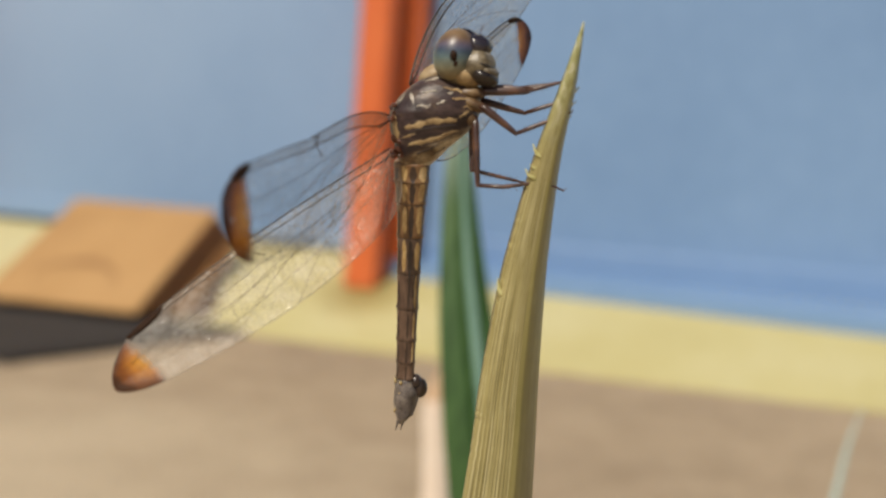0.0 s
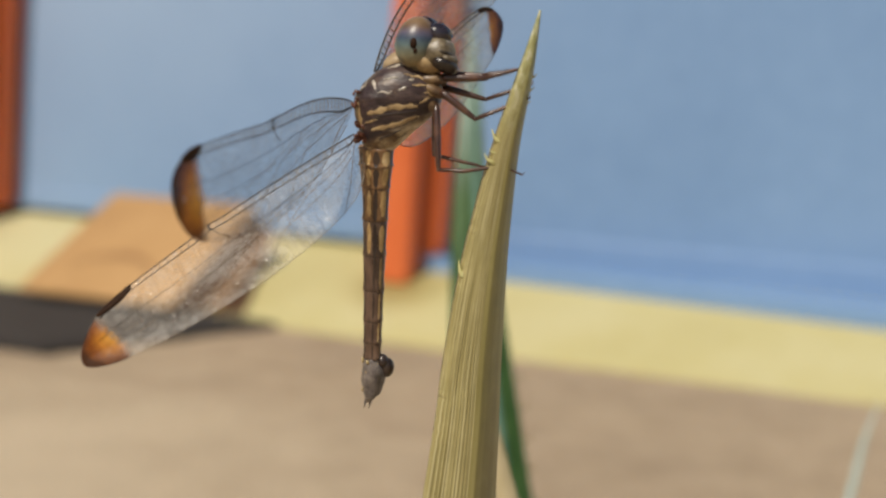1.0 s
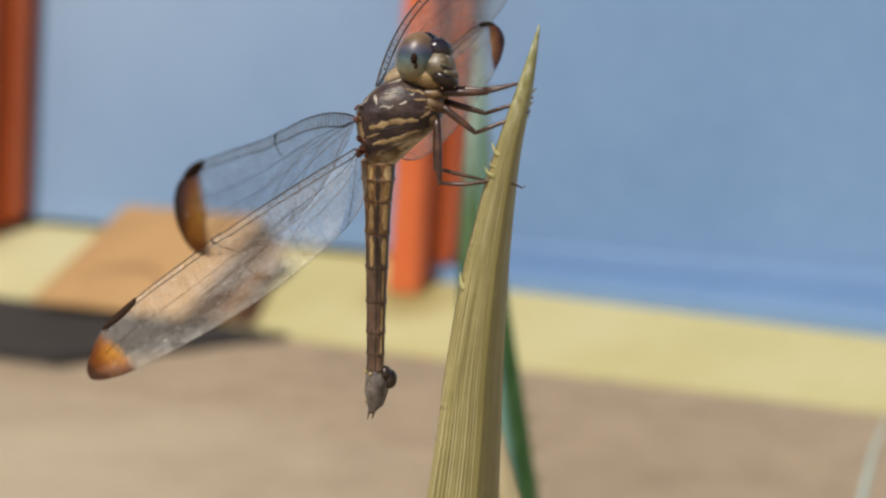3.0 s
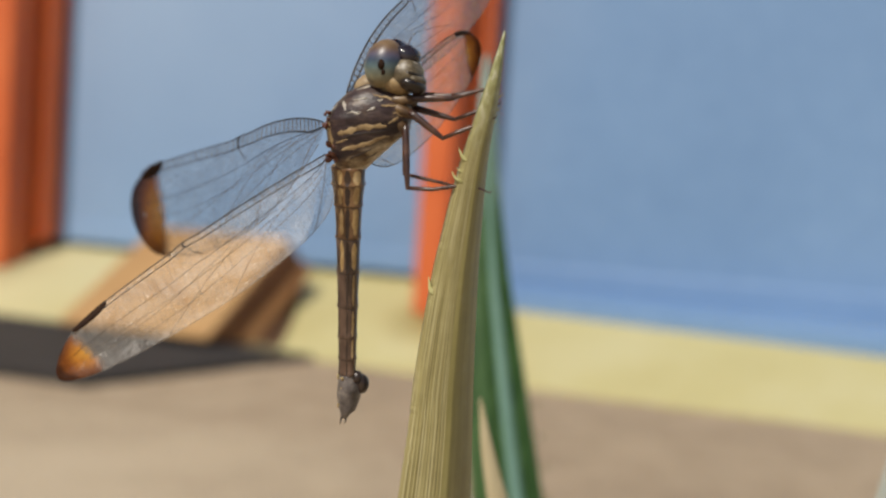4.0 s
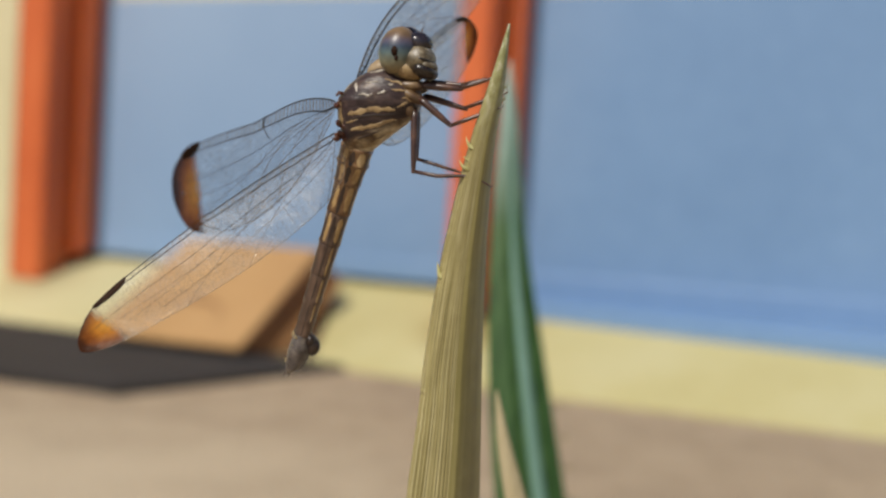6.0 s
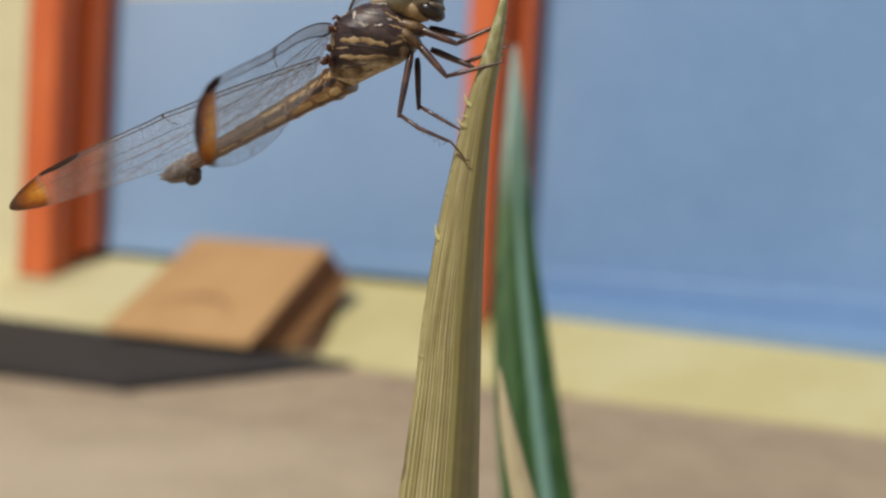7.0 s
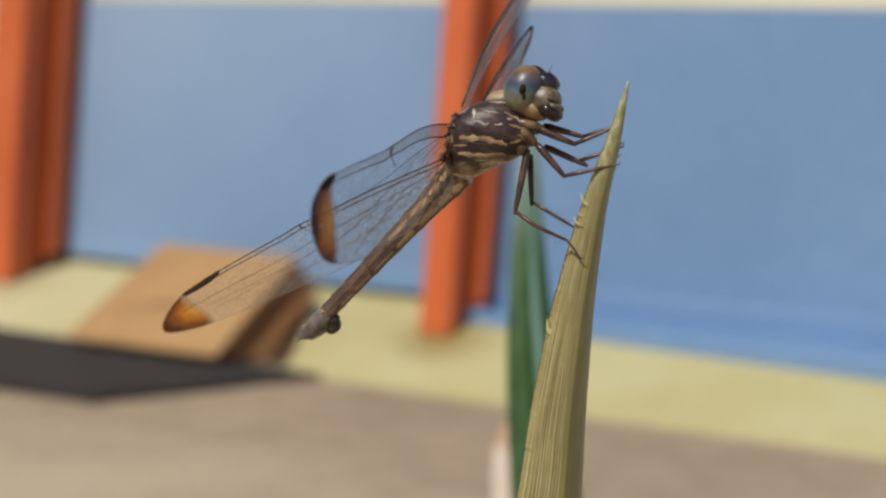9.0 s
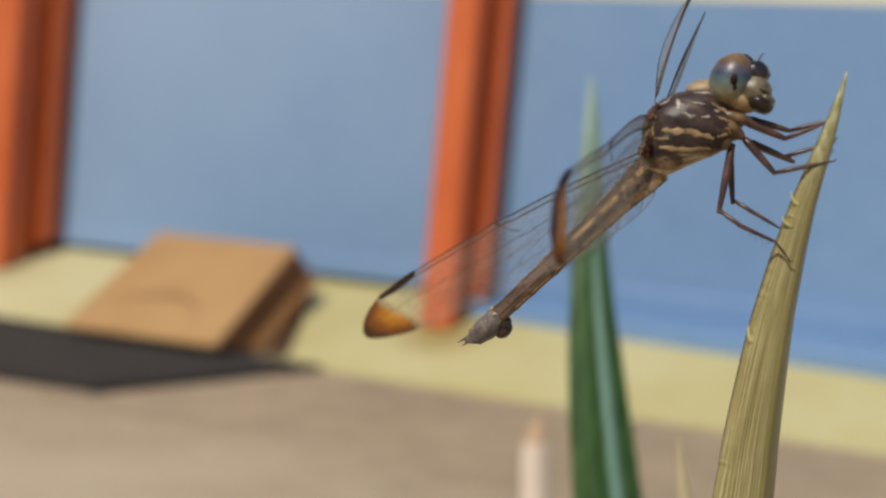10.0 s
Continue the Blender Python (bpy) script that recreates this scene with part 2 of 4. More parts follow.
def ground_mat():
    m, nt, b = node_mat("sandy_ground")
    v = mapped(nt)
    big = noise_tex(nt, v, 5.5, 4, 0.6, 0.4)
    mid = noise_tex(nt, v, 28, 4, 0.6)
    grain = noise_tex(nt, v, 420, 3, 0.7)
    c = ramp(nt, big, [(0.30, (0.279, 0.204, 0.123)), (0.5, (0.362, 0.272, 0.168)), (0.70, (0.433, 0.329, 0.207))])
    c = mix_col(nt, 0.42, c, ramp(nt, mid, [(0.34, (0.231, 0.166, 0.108)), (0.66, (0.482, 0.371, 0.260))]))
    c = mix_col(nt, 0.3, c, ramp(nt, grain, [(0.3, (0.193, 0.144, 0.096)), (0.7, (0.530, 0.414, 0.299))]))
    far = nt.nodes.new("ShaderNodeVectorMath")
    far.operation = "DISTANCE"
    nt.links.new(v, far.inputs[0])
    far.inputs[1].default_value = (-0.26, 0.60, 0.0)
    edge = math_node(nt, "MULTIPLY_ADD", big, -0.35)
    nt.links.new(far.outputs["Value"], edge.node.inputs[2])
    patch = nt.nodes.new("ShaderNodeMapRange")
    patch.inputs["From Min"].default_value, patch.inputs["From Max"].default_value = 0.16, -0.10
    patch.inputs["To Max"].default_value = 0.75
    nt.links.new(edge, patch.inputs["Value"])
    c = mix_col(nt, patch.outputs["Result"], c, ramp(nt, grain, [(0.3, (0.444, 0.352, 0.236)), (0.7, (0.636, 0.530, 0.385))]))
    nt.links.new(c, b.inputs["Base Color"])
    b.inputs["Roughness"].default_value = 0.92
    bump(nt, b, grain, 0.5, 0.001)
    return m


M_GROUND = ground_mat()


def chitin(name, dark, mid, light, scale, rough=0.35, stretch=(1, 1, 1), relief=0.35):
    return surface(name, dark, mid, light, rough, scale, scale * 5, stretch=stretch, relief=relief, depth=0.00008, spec=0.75)


def thorax_mat():
    m, nt, b = node_mat("dark_thorax")
    v = mapped(nt, (0.55, 1, 1.3), (0, 22, 0))
    n1 = noise_tex(nt, v, 520, 3, 0.55, 0.6)
    n2 = noise_tex(nt, v, 2600, 4)
    c = ramp(nt, n1, [(0.30, (0.030, 0.018, 0.018)), (0.48, (0.056, 0.034, 0.033)), (0.62, (0.095, 0.060, 0.048)), (0.74, (0.19, 0.12, 0.062))])
    z0 = nt.nodes.new("ShaderNodeSeparateXYZ")
    nt.links.new(mapped(nt, (1, 1, 1), (0, 28, 0)), z0.inputs["Vector"])
    low = nt.nodes.new("ShaderNodeMapRange")
    low.inputs["From Min"].default_value, low.inputs["From Max"].default_value = -0.0019, -0.0027
    nt.links.new(z0.outputs["Z"], low.inputs["Value"])
    belly = ramp(nt, n1, [(0.3, (0.13, 0.072, 0.03)), (0.42, (0.44, 0.32, 0.17)), (0.58, (0.70, 0.58, 0.38))])
    c = mix_col(nt, low.outputs["Result"], c, belly)
    c = mix_col(nt, 0.6, c, ramp(nt, n2, [(0.36, (0.28, 0.26, 0.26)), (0.62, (1, 1, 1))]), "MULTIPLY")
    nt.links.new(c, b.inputs["Base Color"])
    b.inputs["Roughness"].default_value = 0.40
    b.inputs["Specular IOR Level"].default_value = 0.5
    bump(nt, b, n2, 0.55, 0.00014)
    return m


def eye_mat():
    m, nt, b = node_mat("compound_eye")
    v = mapped(nt)
    sep = nt.nodes.new("ShaderNodeSeparateXYZ")
    nt.links.new(v, sep.inputs["Vector"])
    r = nt.nodes.new("ShaderNodeMapRange")
    r.inputs["From Min"].default_value, r.inputs["From Max"].default_value = -0.0023, 0.0023
    nt.links.new(sep.outputs["Z"], r.inputs["Value"])
    c = ramp(nt, r.outputs["Result"], [(0.0, (0.34, 0.26, 0.13)), (0.20, (0.25, 0.25, 0.17)), (0.40, (0.115, 0.175, 0.18)), (0.55, (0.052, 0.080, 0.125)), (0.68, (0.105, 0.092, 0.135)), (0.83, (0.16, 0.098, 0.058)), (1.0, (0.24, 0.15, 0.07))])
    n = noise_tex(nt, v, 900, 3)
    c = mix_col(nt, 0.45, c, ramp(nt, n, [(0.35, (0.4, 0.4, 0.4)), (0.65, (1.0, 1.0, 1.0))]), "MULTIPLY")
    nt.links.new(c, b.inputs["Base Color"])
    b.inputs["Roughness"].default_value = 0.40
    b.inputs["Specular IOR Level"].default_value = 0.65
    vo = nt.nodes.new("ShaderNodeTexVoronoi")
    vo.inputs["Scale"].default_value = 6000
    nt.links.new(v, vo.inputs["Vector"])
    bump(nt, b, vo.outputs["Distance"], 0.12, 0.00005)
    return m


def wing_mat(name, start, slant, centre, radii):
    """Clear membrane with a fine net of cells, amber towards the tip; local x runs along the wing, y across it."""
    m, nt, b = node_mat(name)
    co = mapped(nt)
    sep = nt.nodes.new("ShaderNodeSeparateXYZ")
    nt.links.new(co, sep.inputs["Vector"])
    sl = nt.nodes.new("ShaderNodeMath")
    sl.operation = "MULTIPLY_ADD"
    sl.inputs[1].default_value = slant
    nt.links.new(sep.outputs["Y"], sl.inputs[0])
    nt.links.new(sep.outputs["X"], sl.inputs[2])
    wob = nt.nodes.new("ShaderNodeMath")
    wob.operation = "MULTIPLY_ADD"
    wob.inputs[1].default_value = 0.0014
    nt.links.new(noise_tex(nt, co, 700, 3), wob.inputs[0])
    nt.links.new(sl.outputs[0], wob.inputs[2])
    tip = nt.nodes.new("ShaderNodeMapRange")
    tip.inputs["From Min"].default_value, tip.inputs["From Max"].default_value = start, start + 0.0012
    nt.links.new(wob.outputs[0], tip.inputs["Value"])
    vo = nt.nodes.new("ShaderNodeTexVoronoi")
    vo.feature = "DISTANCE_TO_EDGE"
    vo.inputs["Scale"].default_value = 2200
    nt.links.new(co, vo.inputs["Vector"])
    net = nt.nodes.new("ShaderNodeMapRange")
    net.inputs["From Min"].default_value, net.inputs["From Max"].default_value = 0.02, 0.08
    net.inputs["To Min"].default_value, net.inputs["To Max"].default_value = 1.0, 0.0
    nt.links.new(vo.outputs["Distance"], net.inputs["Value"])
    # distance from the middle of the rounded tip: 1 on its rim
    ex = math_node(nt, "DIVIDE", math_node(nt, "SUBTRACT", sep.outputs["X"], centre[0]), radii[0])
    ey = math_node(nt, "DIVIDE", math_node(nt, "SUBTRACT", sep.outputs["Y"], centre[1]), radii[1])
    rim = math_node(nt, "SQRT", math_node(nt, "ADD", math_node(nt, "MULTIPLY", ex, ex), math_node(nt, "MULTIPLY", ey, ey)), 0.0)
    rim = math_node(nt, "ADD", rim, math_node(nt, "MULTIPLY", noise_tex(nt, co, 900, 3), 0.25))
    amber = ramp(nt, rim, [(0.24, (0.74, 0.36, 0.055)), (0.52, (0.52, 0.195, 0.020)), (0.78, (0.25, 0.072, 0.009)), (0.98, (0.065, 0.020, 0.005))])
    amber = mix_col(nt, 0.35, amber, ramp(nt, noise_tex(nt, co, 1500, 3), [(0.35, (0.45, 0.45, 0.45)), (0.65, (1, 1, 1))]), "MULTIPLY")
    col = mix_col(nt, tip.outputs["Result"], (0.27, 0.235, 0.185), amber)
    clear = math_node(nt, "SUBTRACT", 1.0, tip.outputs["Result"])
    net_on = math_node(nt, "MULTIPLY", net.outputs["Result"], clear)
    col = mix_col(nt, net_on, col, (0.15, 0.115, 0.08))
    nt.links.new(col, b.inputs["Base Color"])
    b.inputs["Roughness"].default_value = 0.36
    gloss = nt.nodes.new("ShaderNodeMapRange")
    gloss.inputs["To Min"].default_value, gloss.inputs["To Max"].default_value = 0.5, 0.12
    nt.links.new(tip.outputs["Result"], gloss.inputs["Value"])
    nt.links.new(gloss.outputs["Result"], b.inputs["Specular IOR Level"])
    bump(nt, b, noise_tex(nt, co, 500, 4), 0.5, 0.0003)

    folds = nt.nodes.new("ShaderNodeMapRange")
    folds.inputs["From Min"].default_value, folds.inputs["From Max"].default_value = 0.34, 0.68
    folds.inputs["To Min"].default_value, folds.inputs["To Max"].default_value = 0.045, 0.26
    nt.links.new(noise_tex(nt, co, 480, 5, 0.65, 0.5), folds.inputs["Value"])
    veil = math_node(nt, "MAXIMUM", folds.outputs["Result"], math_node(nt, "MULTIPLY", net.outputs["Result"], 0.45))
    alpha = math_node(nt, "MAXIMUM", veil, math_node(nt, "MULTIPLY", tip.outputs["Result"], 0.93))
    nt.links.new(alpha, b.inputs["Alpha"])
    glow = nt.nodes.new("ShaderNodeBsdfTranslucent")
    nt.links.new(amber, glow.inputs["Color"])
    both = nt.nodes.new("ShaderNodeMixShader")
    nt.links.new(math_node(nt, "MULTIPLY", tip.outputs["Result"], 0.4), both.inputs[0])
    nt.links.new(b.outputs[0], both.inputs[1])
    nt.links.new(glow.outputs[0], both.inputs[2])
    # thin crumpled film: glints of sun and sky
    shine = nt.nodes.new("ShaderNodeBsdfGlossy")
    shine.inputs["Roughness"].default_value = 0.13
    shine.inputs["Color"].default_value = (1.0, 0.98, 0.94, 1)
    creases = nt.nodes.new("ShaderNodeBump")
    creases.inputs["Strength"].default_value = 1.0
    creases.inputs["Distance"].default_value = 0.00022
    nt.links.new(noise_tex(nt, co, 3300, 1, 0.5, 0.3), creases.inputs["Height"])
    nt.links.new(creases.outputs["Normal"], shine.inputs["Normal"])
    sheen = nt.nodes.new("ShaderNodeMixShader")
    grazing = nt.nodes.new("ShaderNodeFresnel")
    grazing.inputs["IOR"].default_value = 1.5
    nt.links.new(math_node(nt, "MULTIPLY", grazing.outputs[0], math_node(nt, "MULTIPLY", clear, 0.26)), sheen.inputs[0])
    nt.links.new(both.outputs[0], sheen.inputs[1])
    nt.links.new(shine.outputs[0], sheen.inputs[2])
    nt.links.new(sheen.outputs[0], nt.nodes["Material Output"].inputs["Surface"])
    return m


M_THORAX = thorax_mat()
M_EYE = eye_mat()
M_STRIPE = chitin("cream_stripe", (0.12, 0.070, 0.030), (0.36, 0.24, 0.110), (0.55, 0.41, 0.22), 700, 0.42)
M_SUTURE = chitin("white_suture", (0.24, 0.20, 0.15), (0.40, 0.35, 0.28), (0.54, 0.49, 0.41), 700, 0.35)
M_TANSKIN = chitin("tan_collar", (0.17, 0.11, 0.058), (0.34, 0.24, 0.13), (0.46, 0.35, 0.21), 700, 0.5)
M_COXA = chitin("tan_coxa", (0.045, 0.024, 0.014), (0.12, 0.068, 0.032), (0.32, 0.21, 0.095), 500, 0.4)
M_ABD = chitin("brown_abdomen", (0.052, 0.024, 0.010), (0.165, 0.082, 0.032), (0.34, 0.195, 0.085), 420, 0.32, (1, 1, 0.3), 0.16)
M_ABD_GREY = chitin("grey_brown_abdomen", (0.046, 0.026, 0.019), (0.135, 0.080, 0.054), (0.28, 0.18, 0.12), 420, 0.30, (1, 1, 0.3), 0.16)
M_ABD_DARK = chitin("dark_abdomen_line", (0.020, 0.012, 0.010), (0.035, 0.02, 0.015), (0.06, 0.035, 0.02), 500)
M_ABD_PALE = chitin("cream_abdomen_patch", (0.22, 0.118, 0.040), (0.50, 0.325, 0.130), (0.74, 0.57, 0.32), 420, 0.36, (1, 1, 1), 0.12)
M_BULB = chitin("grey_tail", (0.040, 0.033, 0.031), (0.145, 0.122, 0.113), (0.36, 0.31, 0.26), 900, 0.36)
M_CRUMB = chitin("pale_crumb", (0.30, 0.20, 0.08), (0.50, 0.38, 0.18), (0.68, 0.58, 0.36), 900, 0.5)
M_LEG = chitin("dark_leg", (0.020, 0.008, 0.005), (0.055, 0.022, 0.014), (0.19, 0.085, 0.040), 520, 0.36)
M_FACE = chitin("cream_face", (0.028, 0.019, 0.012), (0.13, 0.100, 0.056), (0.31, 0.25, 0.15), 800, 0.42)
M_MOUTH = chitin("black_mouth", (0.012, 0.008, 0.006), (0.022, 0.014, 0.01), (0.04, 0.026, 0.018), 400, 0.3)
M_VERTEX = chitin("glossy_vertex", (0.014, 0.012, 0.018), (0.022, 0.018, 0.026), (0.04, 0.03, 0.035), 400, 0.14)
M_HINGE = chitin("red_wing_hinge", (0.020, 0.008, 0.006), (0.095, 0.026, 0.011), (0.34, 0.12, 0.045), 1300)
M_VEIN = chitin("wing_vein", (0.020, 0.014, 0.010), (0.035, 0.024, 0.016), (0.06, 0.04, 0.024), 500, 0.45)
M_NET = chitin("pale_vein", (0.10, 0.07, 0.045), (0.17, 0.125, 0.08), (0.25, 0.19, 0.13), 500, 0.45)
M_STIGMA = surface("dark_stigma", (0.018, 0.008, 0.004), (0.030, 0.013, 0.006), (0.050, 0.022, 0.009), 0.7, 500, 2500, relief=0.2, depth=0.00005, spec=0.15)


# ---- mesh helpers ----
def part(name, bm, material, parent=None, label="", smooth=True):
    me = bpy.data.meshes.new(name)
    bmesh.ops.recalc_face_normals(bm, faces=bm.faces)
    bm.to_mesh(me)
    bm.free()
    me.materials.append(material)
    for p in me.polygons:
        p.use_smooth = smooth
    ob = new(name, me)
    if parent:
        ob.parent = parent
    if label:
        ob["label"] = label
    return ob


def holder(name, m, label, category, group="", kind=""):
    ob = new(name)
    ob.empty_display_size = 0.01
    ob.matrix_world = m
    return tagged(ob, label, category, group, kind)


def add_box(bm, x0, x1, y0, y1, z0, z1, bevel=0.0, seg=2):
    vs = [bm.verts.new((x, y, z)) for x in (x0, x1) for y in (y0, y1) for z in (z0, z1)]
    fs = [bm.faces.new([vs[i] for i in q]) for q in ((0, 1, 3, 2), (4, 6, 7, 5), (0, 4, 5, 1), (2, 3, 7, 6), (0, 2, 6, 4), (1, 5, 7, 3))]
    if bevel:
        es = list({e for f in fs for e in f.edges})
        bmesh.ops.bevel(bm, geom=es, offset=bevel, segments=seg, affect="EDGES", profile=0.5)
    return vs


def loft(bm, rings, closed=True, caps=True):
    rows = [[bm.verts.new(p) for p in ring] for ring in rings]
    n = len(rows[0])
    for a, b in zip(rows, rows[1:]):
        for i in range(n if closed else n - 1):
            j = (i + 1) % n
            bm.faces.new((a[i], a[j], b[j], b[i]))
    if caps and closed:
        bm.faces.new(rows[0])
        bm.faces.new(rows[-1][::-1])
    return rows


def tube(bm, pts, radii, n=8):
    pts = [Vector(p) for p in pts]
    if isinstance(radii, float):
        radii = [radii] * len(pts)
    rings = []
    for i, p in enumerate(pts):
        d = (pts[min(i + 1, len(pts) - 1)] - pts[max(i - 1, 0)]).normalized()
        a = d.orthogonal().normalized() if abs(d.z) > 0.95 else d.cross(Vector((0, 0, 1))).normalized()
        b = d.cross(a)
        rings.append([p + (a * math.cos(k * math.tau / n) + b * math.sin(k * math.tau / n)) * radii[i] for k in range(n)])
    loft(bm, rings)


def blob(bm, c, r, axes=None, seg=24, rings=14):
    """An ellipsoid with radii r along the given axes."""
    m = Matrix.Translation(c) @ ((axes or Matrix.Identity(3)).to_4x4()) @ Matrix.Diagonal((*r, 1))
    bmesh.ops.create_uvsphere(bm, u_segments=seg, v_segments=rings, radius=1.0, matrix=m)


def basis(origin, xdir, ydir):
    """A pose at origin with local x along xdir and local y near ydir."""
    x = Vector(xdir).normalized()
    y = (Vector(ydir) - x * Vector(ydir).dot(x)).normalized()
    z = x.cross(y)
    m = Matrix((x, y, z)).transposed().to_4x4()
    m.translation = origin
    return m


def prism(bm, profile, x0, x1):
    """A solid with a (y, z) profile, running along x."""
    loft(bm, [[(x, y, z) for y, z in profile] for x in (x0, x1)])


# ---- ground and wall ----
WALL = pose(-0.01934, 1.19429, 0, 0, 0, -21)      # local x along the wall, y into it


def build_ground():
    cuts = [-60, -30, -15, -8, -4, -2.5] + [-1.6 + 0.04 * i for i in range(81)] + [2.5, 4, 8, 15, 30, 60]
    bm = bmesh.new()
    grid = []
    for y in cuts:
        row = []
        for x in cuts:
            yy = y + 0.6
            h = 0.0025 * noise.noise((x * 6, yy * 6, 0)) + 0.0012 * noise.noise((x * 22, yy * 22, 3))
            row.append(bm.verts.new((x, yy, h - 0.003 if abs(x) < 3 and abs(yy) < 3 else -0.003)))
        grid.append(row)
    for a, b in zip(grid, grid[1:]):
        for i in range(len(cuts) - 1):
            bm.faces.new((a[i], a[i + 1], b[i + 1], b[i]))
    tagged(part("ground", bm, M_GROUND), "sandy brown ground with darker worn patches", "ground", kind="structure")


def slope_z(y):
    return 0.0355 + 0.315 * y


def build_wall():
    bm = bmesh.new()
    prism(bm, [(-0.118, -0.03), (-0.118, -0.001), (-0.114, 0.0005), (0.089, slope_z(0.089)), (0.30, slope_z(0.089)), (0.30, -0.03)], -3.0, 3.0)
    sill = part("plinth", bm, M_YELLOW, smooth=False)
    sill.matrix_world = WALL
    tagged(sill, "yellow painted sloping plinth at the foot of the wall", "plinth", kind="structure")

    # blue stiles round a slightly sunk blue panel, a cream board above
    def bay(name, x0, x1, p0, p1, foot, label):
        bm = bmesh.new()
        add_box(bm, p0 - 0.01, p1 + 0.01, 0.0845, 0.112, 0.090, 0.392, 0.0015)
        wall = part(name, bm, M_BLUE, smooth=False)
        wall.matrix_world = WALL
        tagged(wall, label, "wall", kind="structure")

        def board(nm, a, b, y, z0, z1, material, words=""):
            bm = bmesh.new()
            add_box(bm, a, b, y, 0.12, z0, z1, 0.002)
            part(nm, bm, material, wall, words, smooth=False)
        board("stile", x0, p0, 0.082, foot, 1.6, M_BLUE)
        board("stile", p1, x1, 0.082, foot, 1.6, M_BLUE)
        board("lower_rail", p0 + 0.0005, p1 - 0.0005, 0.0823, foot + 0.0002, 0.094, M_BLUE)
        board("top_board", p0 + 0.0005, p1 - 0.0005, 0.086, 0.3925, 0.62, M_CREAM, "cream painted board")
        board("upper_panel", p0 + 0.0005, p1 - 0.0005, 0.0845, 0.6205, 1.598, M_BLUE)
        return wall
    bay("wall_left_bay", -0.545, -0.002, -0.512, -0.020, 0.070, "blue painted wall bay between two orange posts")
    right = bay("wall_right_bay", 0.036, 2.6, 0.056, 2.5, 0.0585, "blue painted wall bay with a sunk panel")
    bm = bmesh.new()
    prism(bm, [(0.044, slope_z(0.044) - 0.01), (0.044, 0.0635), (0.046, 0.0655), (0.0815, 0.0605), (0.0815, slope_z(0.08) - 0.01)], 0.0005, 0.9)
    for v in bm.verts:
        if v.co.y < 0.06:
            v.co.y -= 0.05 * v.co.x
            v.co.z -= 0.012 * v.co.x
    part("bottom_rail", bm, M_BLUE, right, "blue ledge along the foot of the wall", smooth=False)

    bm = bmesh.new()
    add_box(bm, -3.0, 3.0, 0.125, 0.30, 0.0, 1.6)
    back = part("wall_backing", bm, M_DARK, smooth=False)
    back.matrix_world = WALL
    tagged(back, "dark backing behind the painted wall", "wall", kind="structure")
    bm = bmesh.new()
    add_box(bm, -3.0, -0.5865, 0.004, 0.12, slope_z(0.004) - 0.01, 1.6, 0.004)
    yel = part("wall_yellow", bm, M_PALE_YELLOW, smooth=False)
    yel.matrix_world = WALL
    tagged(yel, "pale yellow painted wall beside the orange post", "wall", kind="structure")


def build_post(x, label, front=0.034, back=0.051):
    p = holder("post", WALL @ pose(x, 0, 0), label, "post", "orange posts of the wall")
    for name, x0, x1, y0, y1 in (("front_stud", 0.0, front, 0.0, 0.046), ("back_stud", -0.003, back, 0.0465, 0.0815)):
        bm = bmesh.new()
        vs = add_box(bm, x0, x1, y0, y1, 0.0, 1.55)
        for v in vs:
            if v.co.z < 0.5:
                v.co.z = slope_z(v.co.y) + (0.001 if y0 == 0.0 else 0.016)
        bmesh.ops.bevel(bm, geom=bm.edges[:], offset=0.0025, segments=2, affect="EDGES")
        part(name, bm, M_ORANGE, p, smooth=False)
    return p


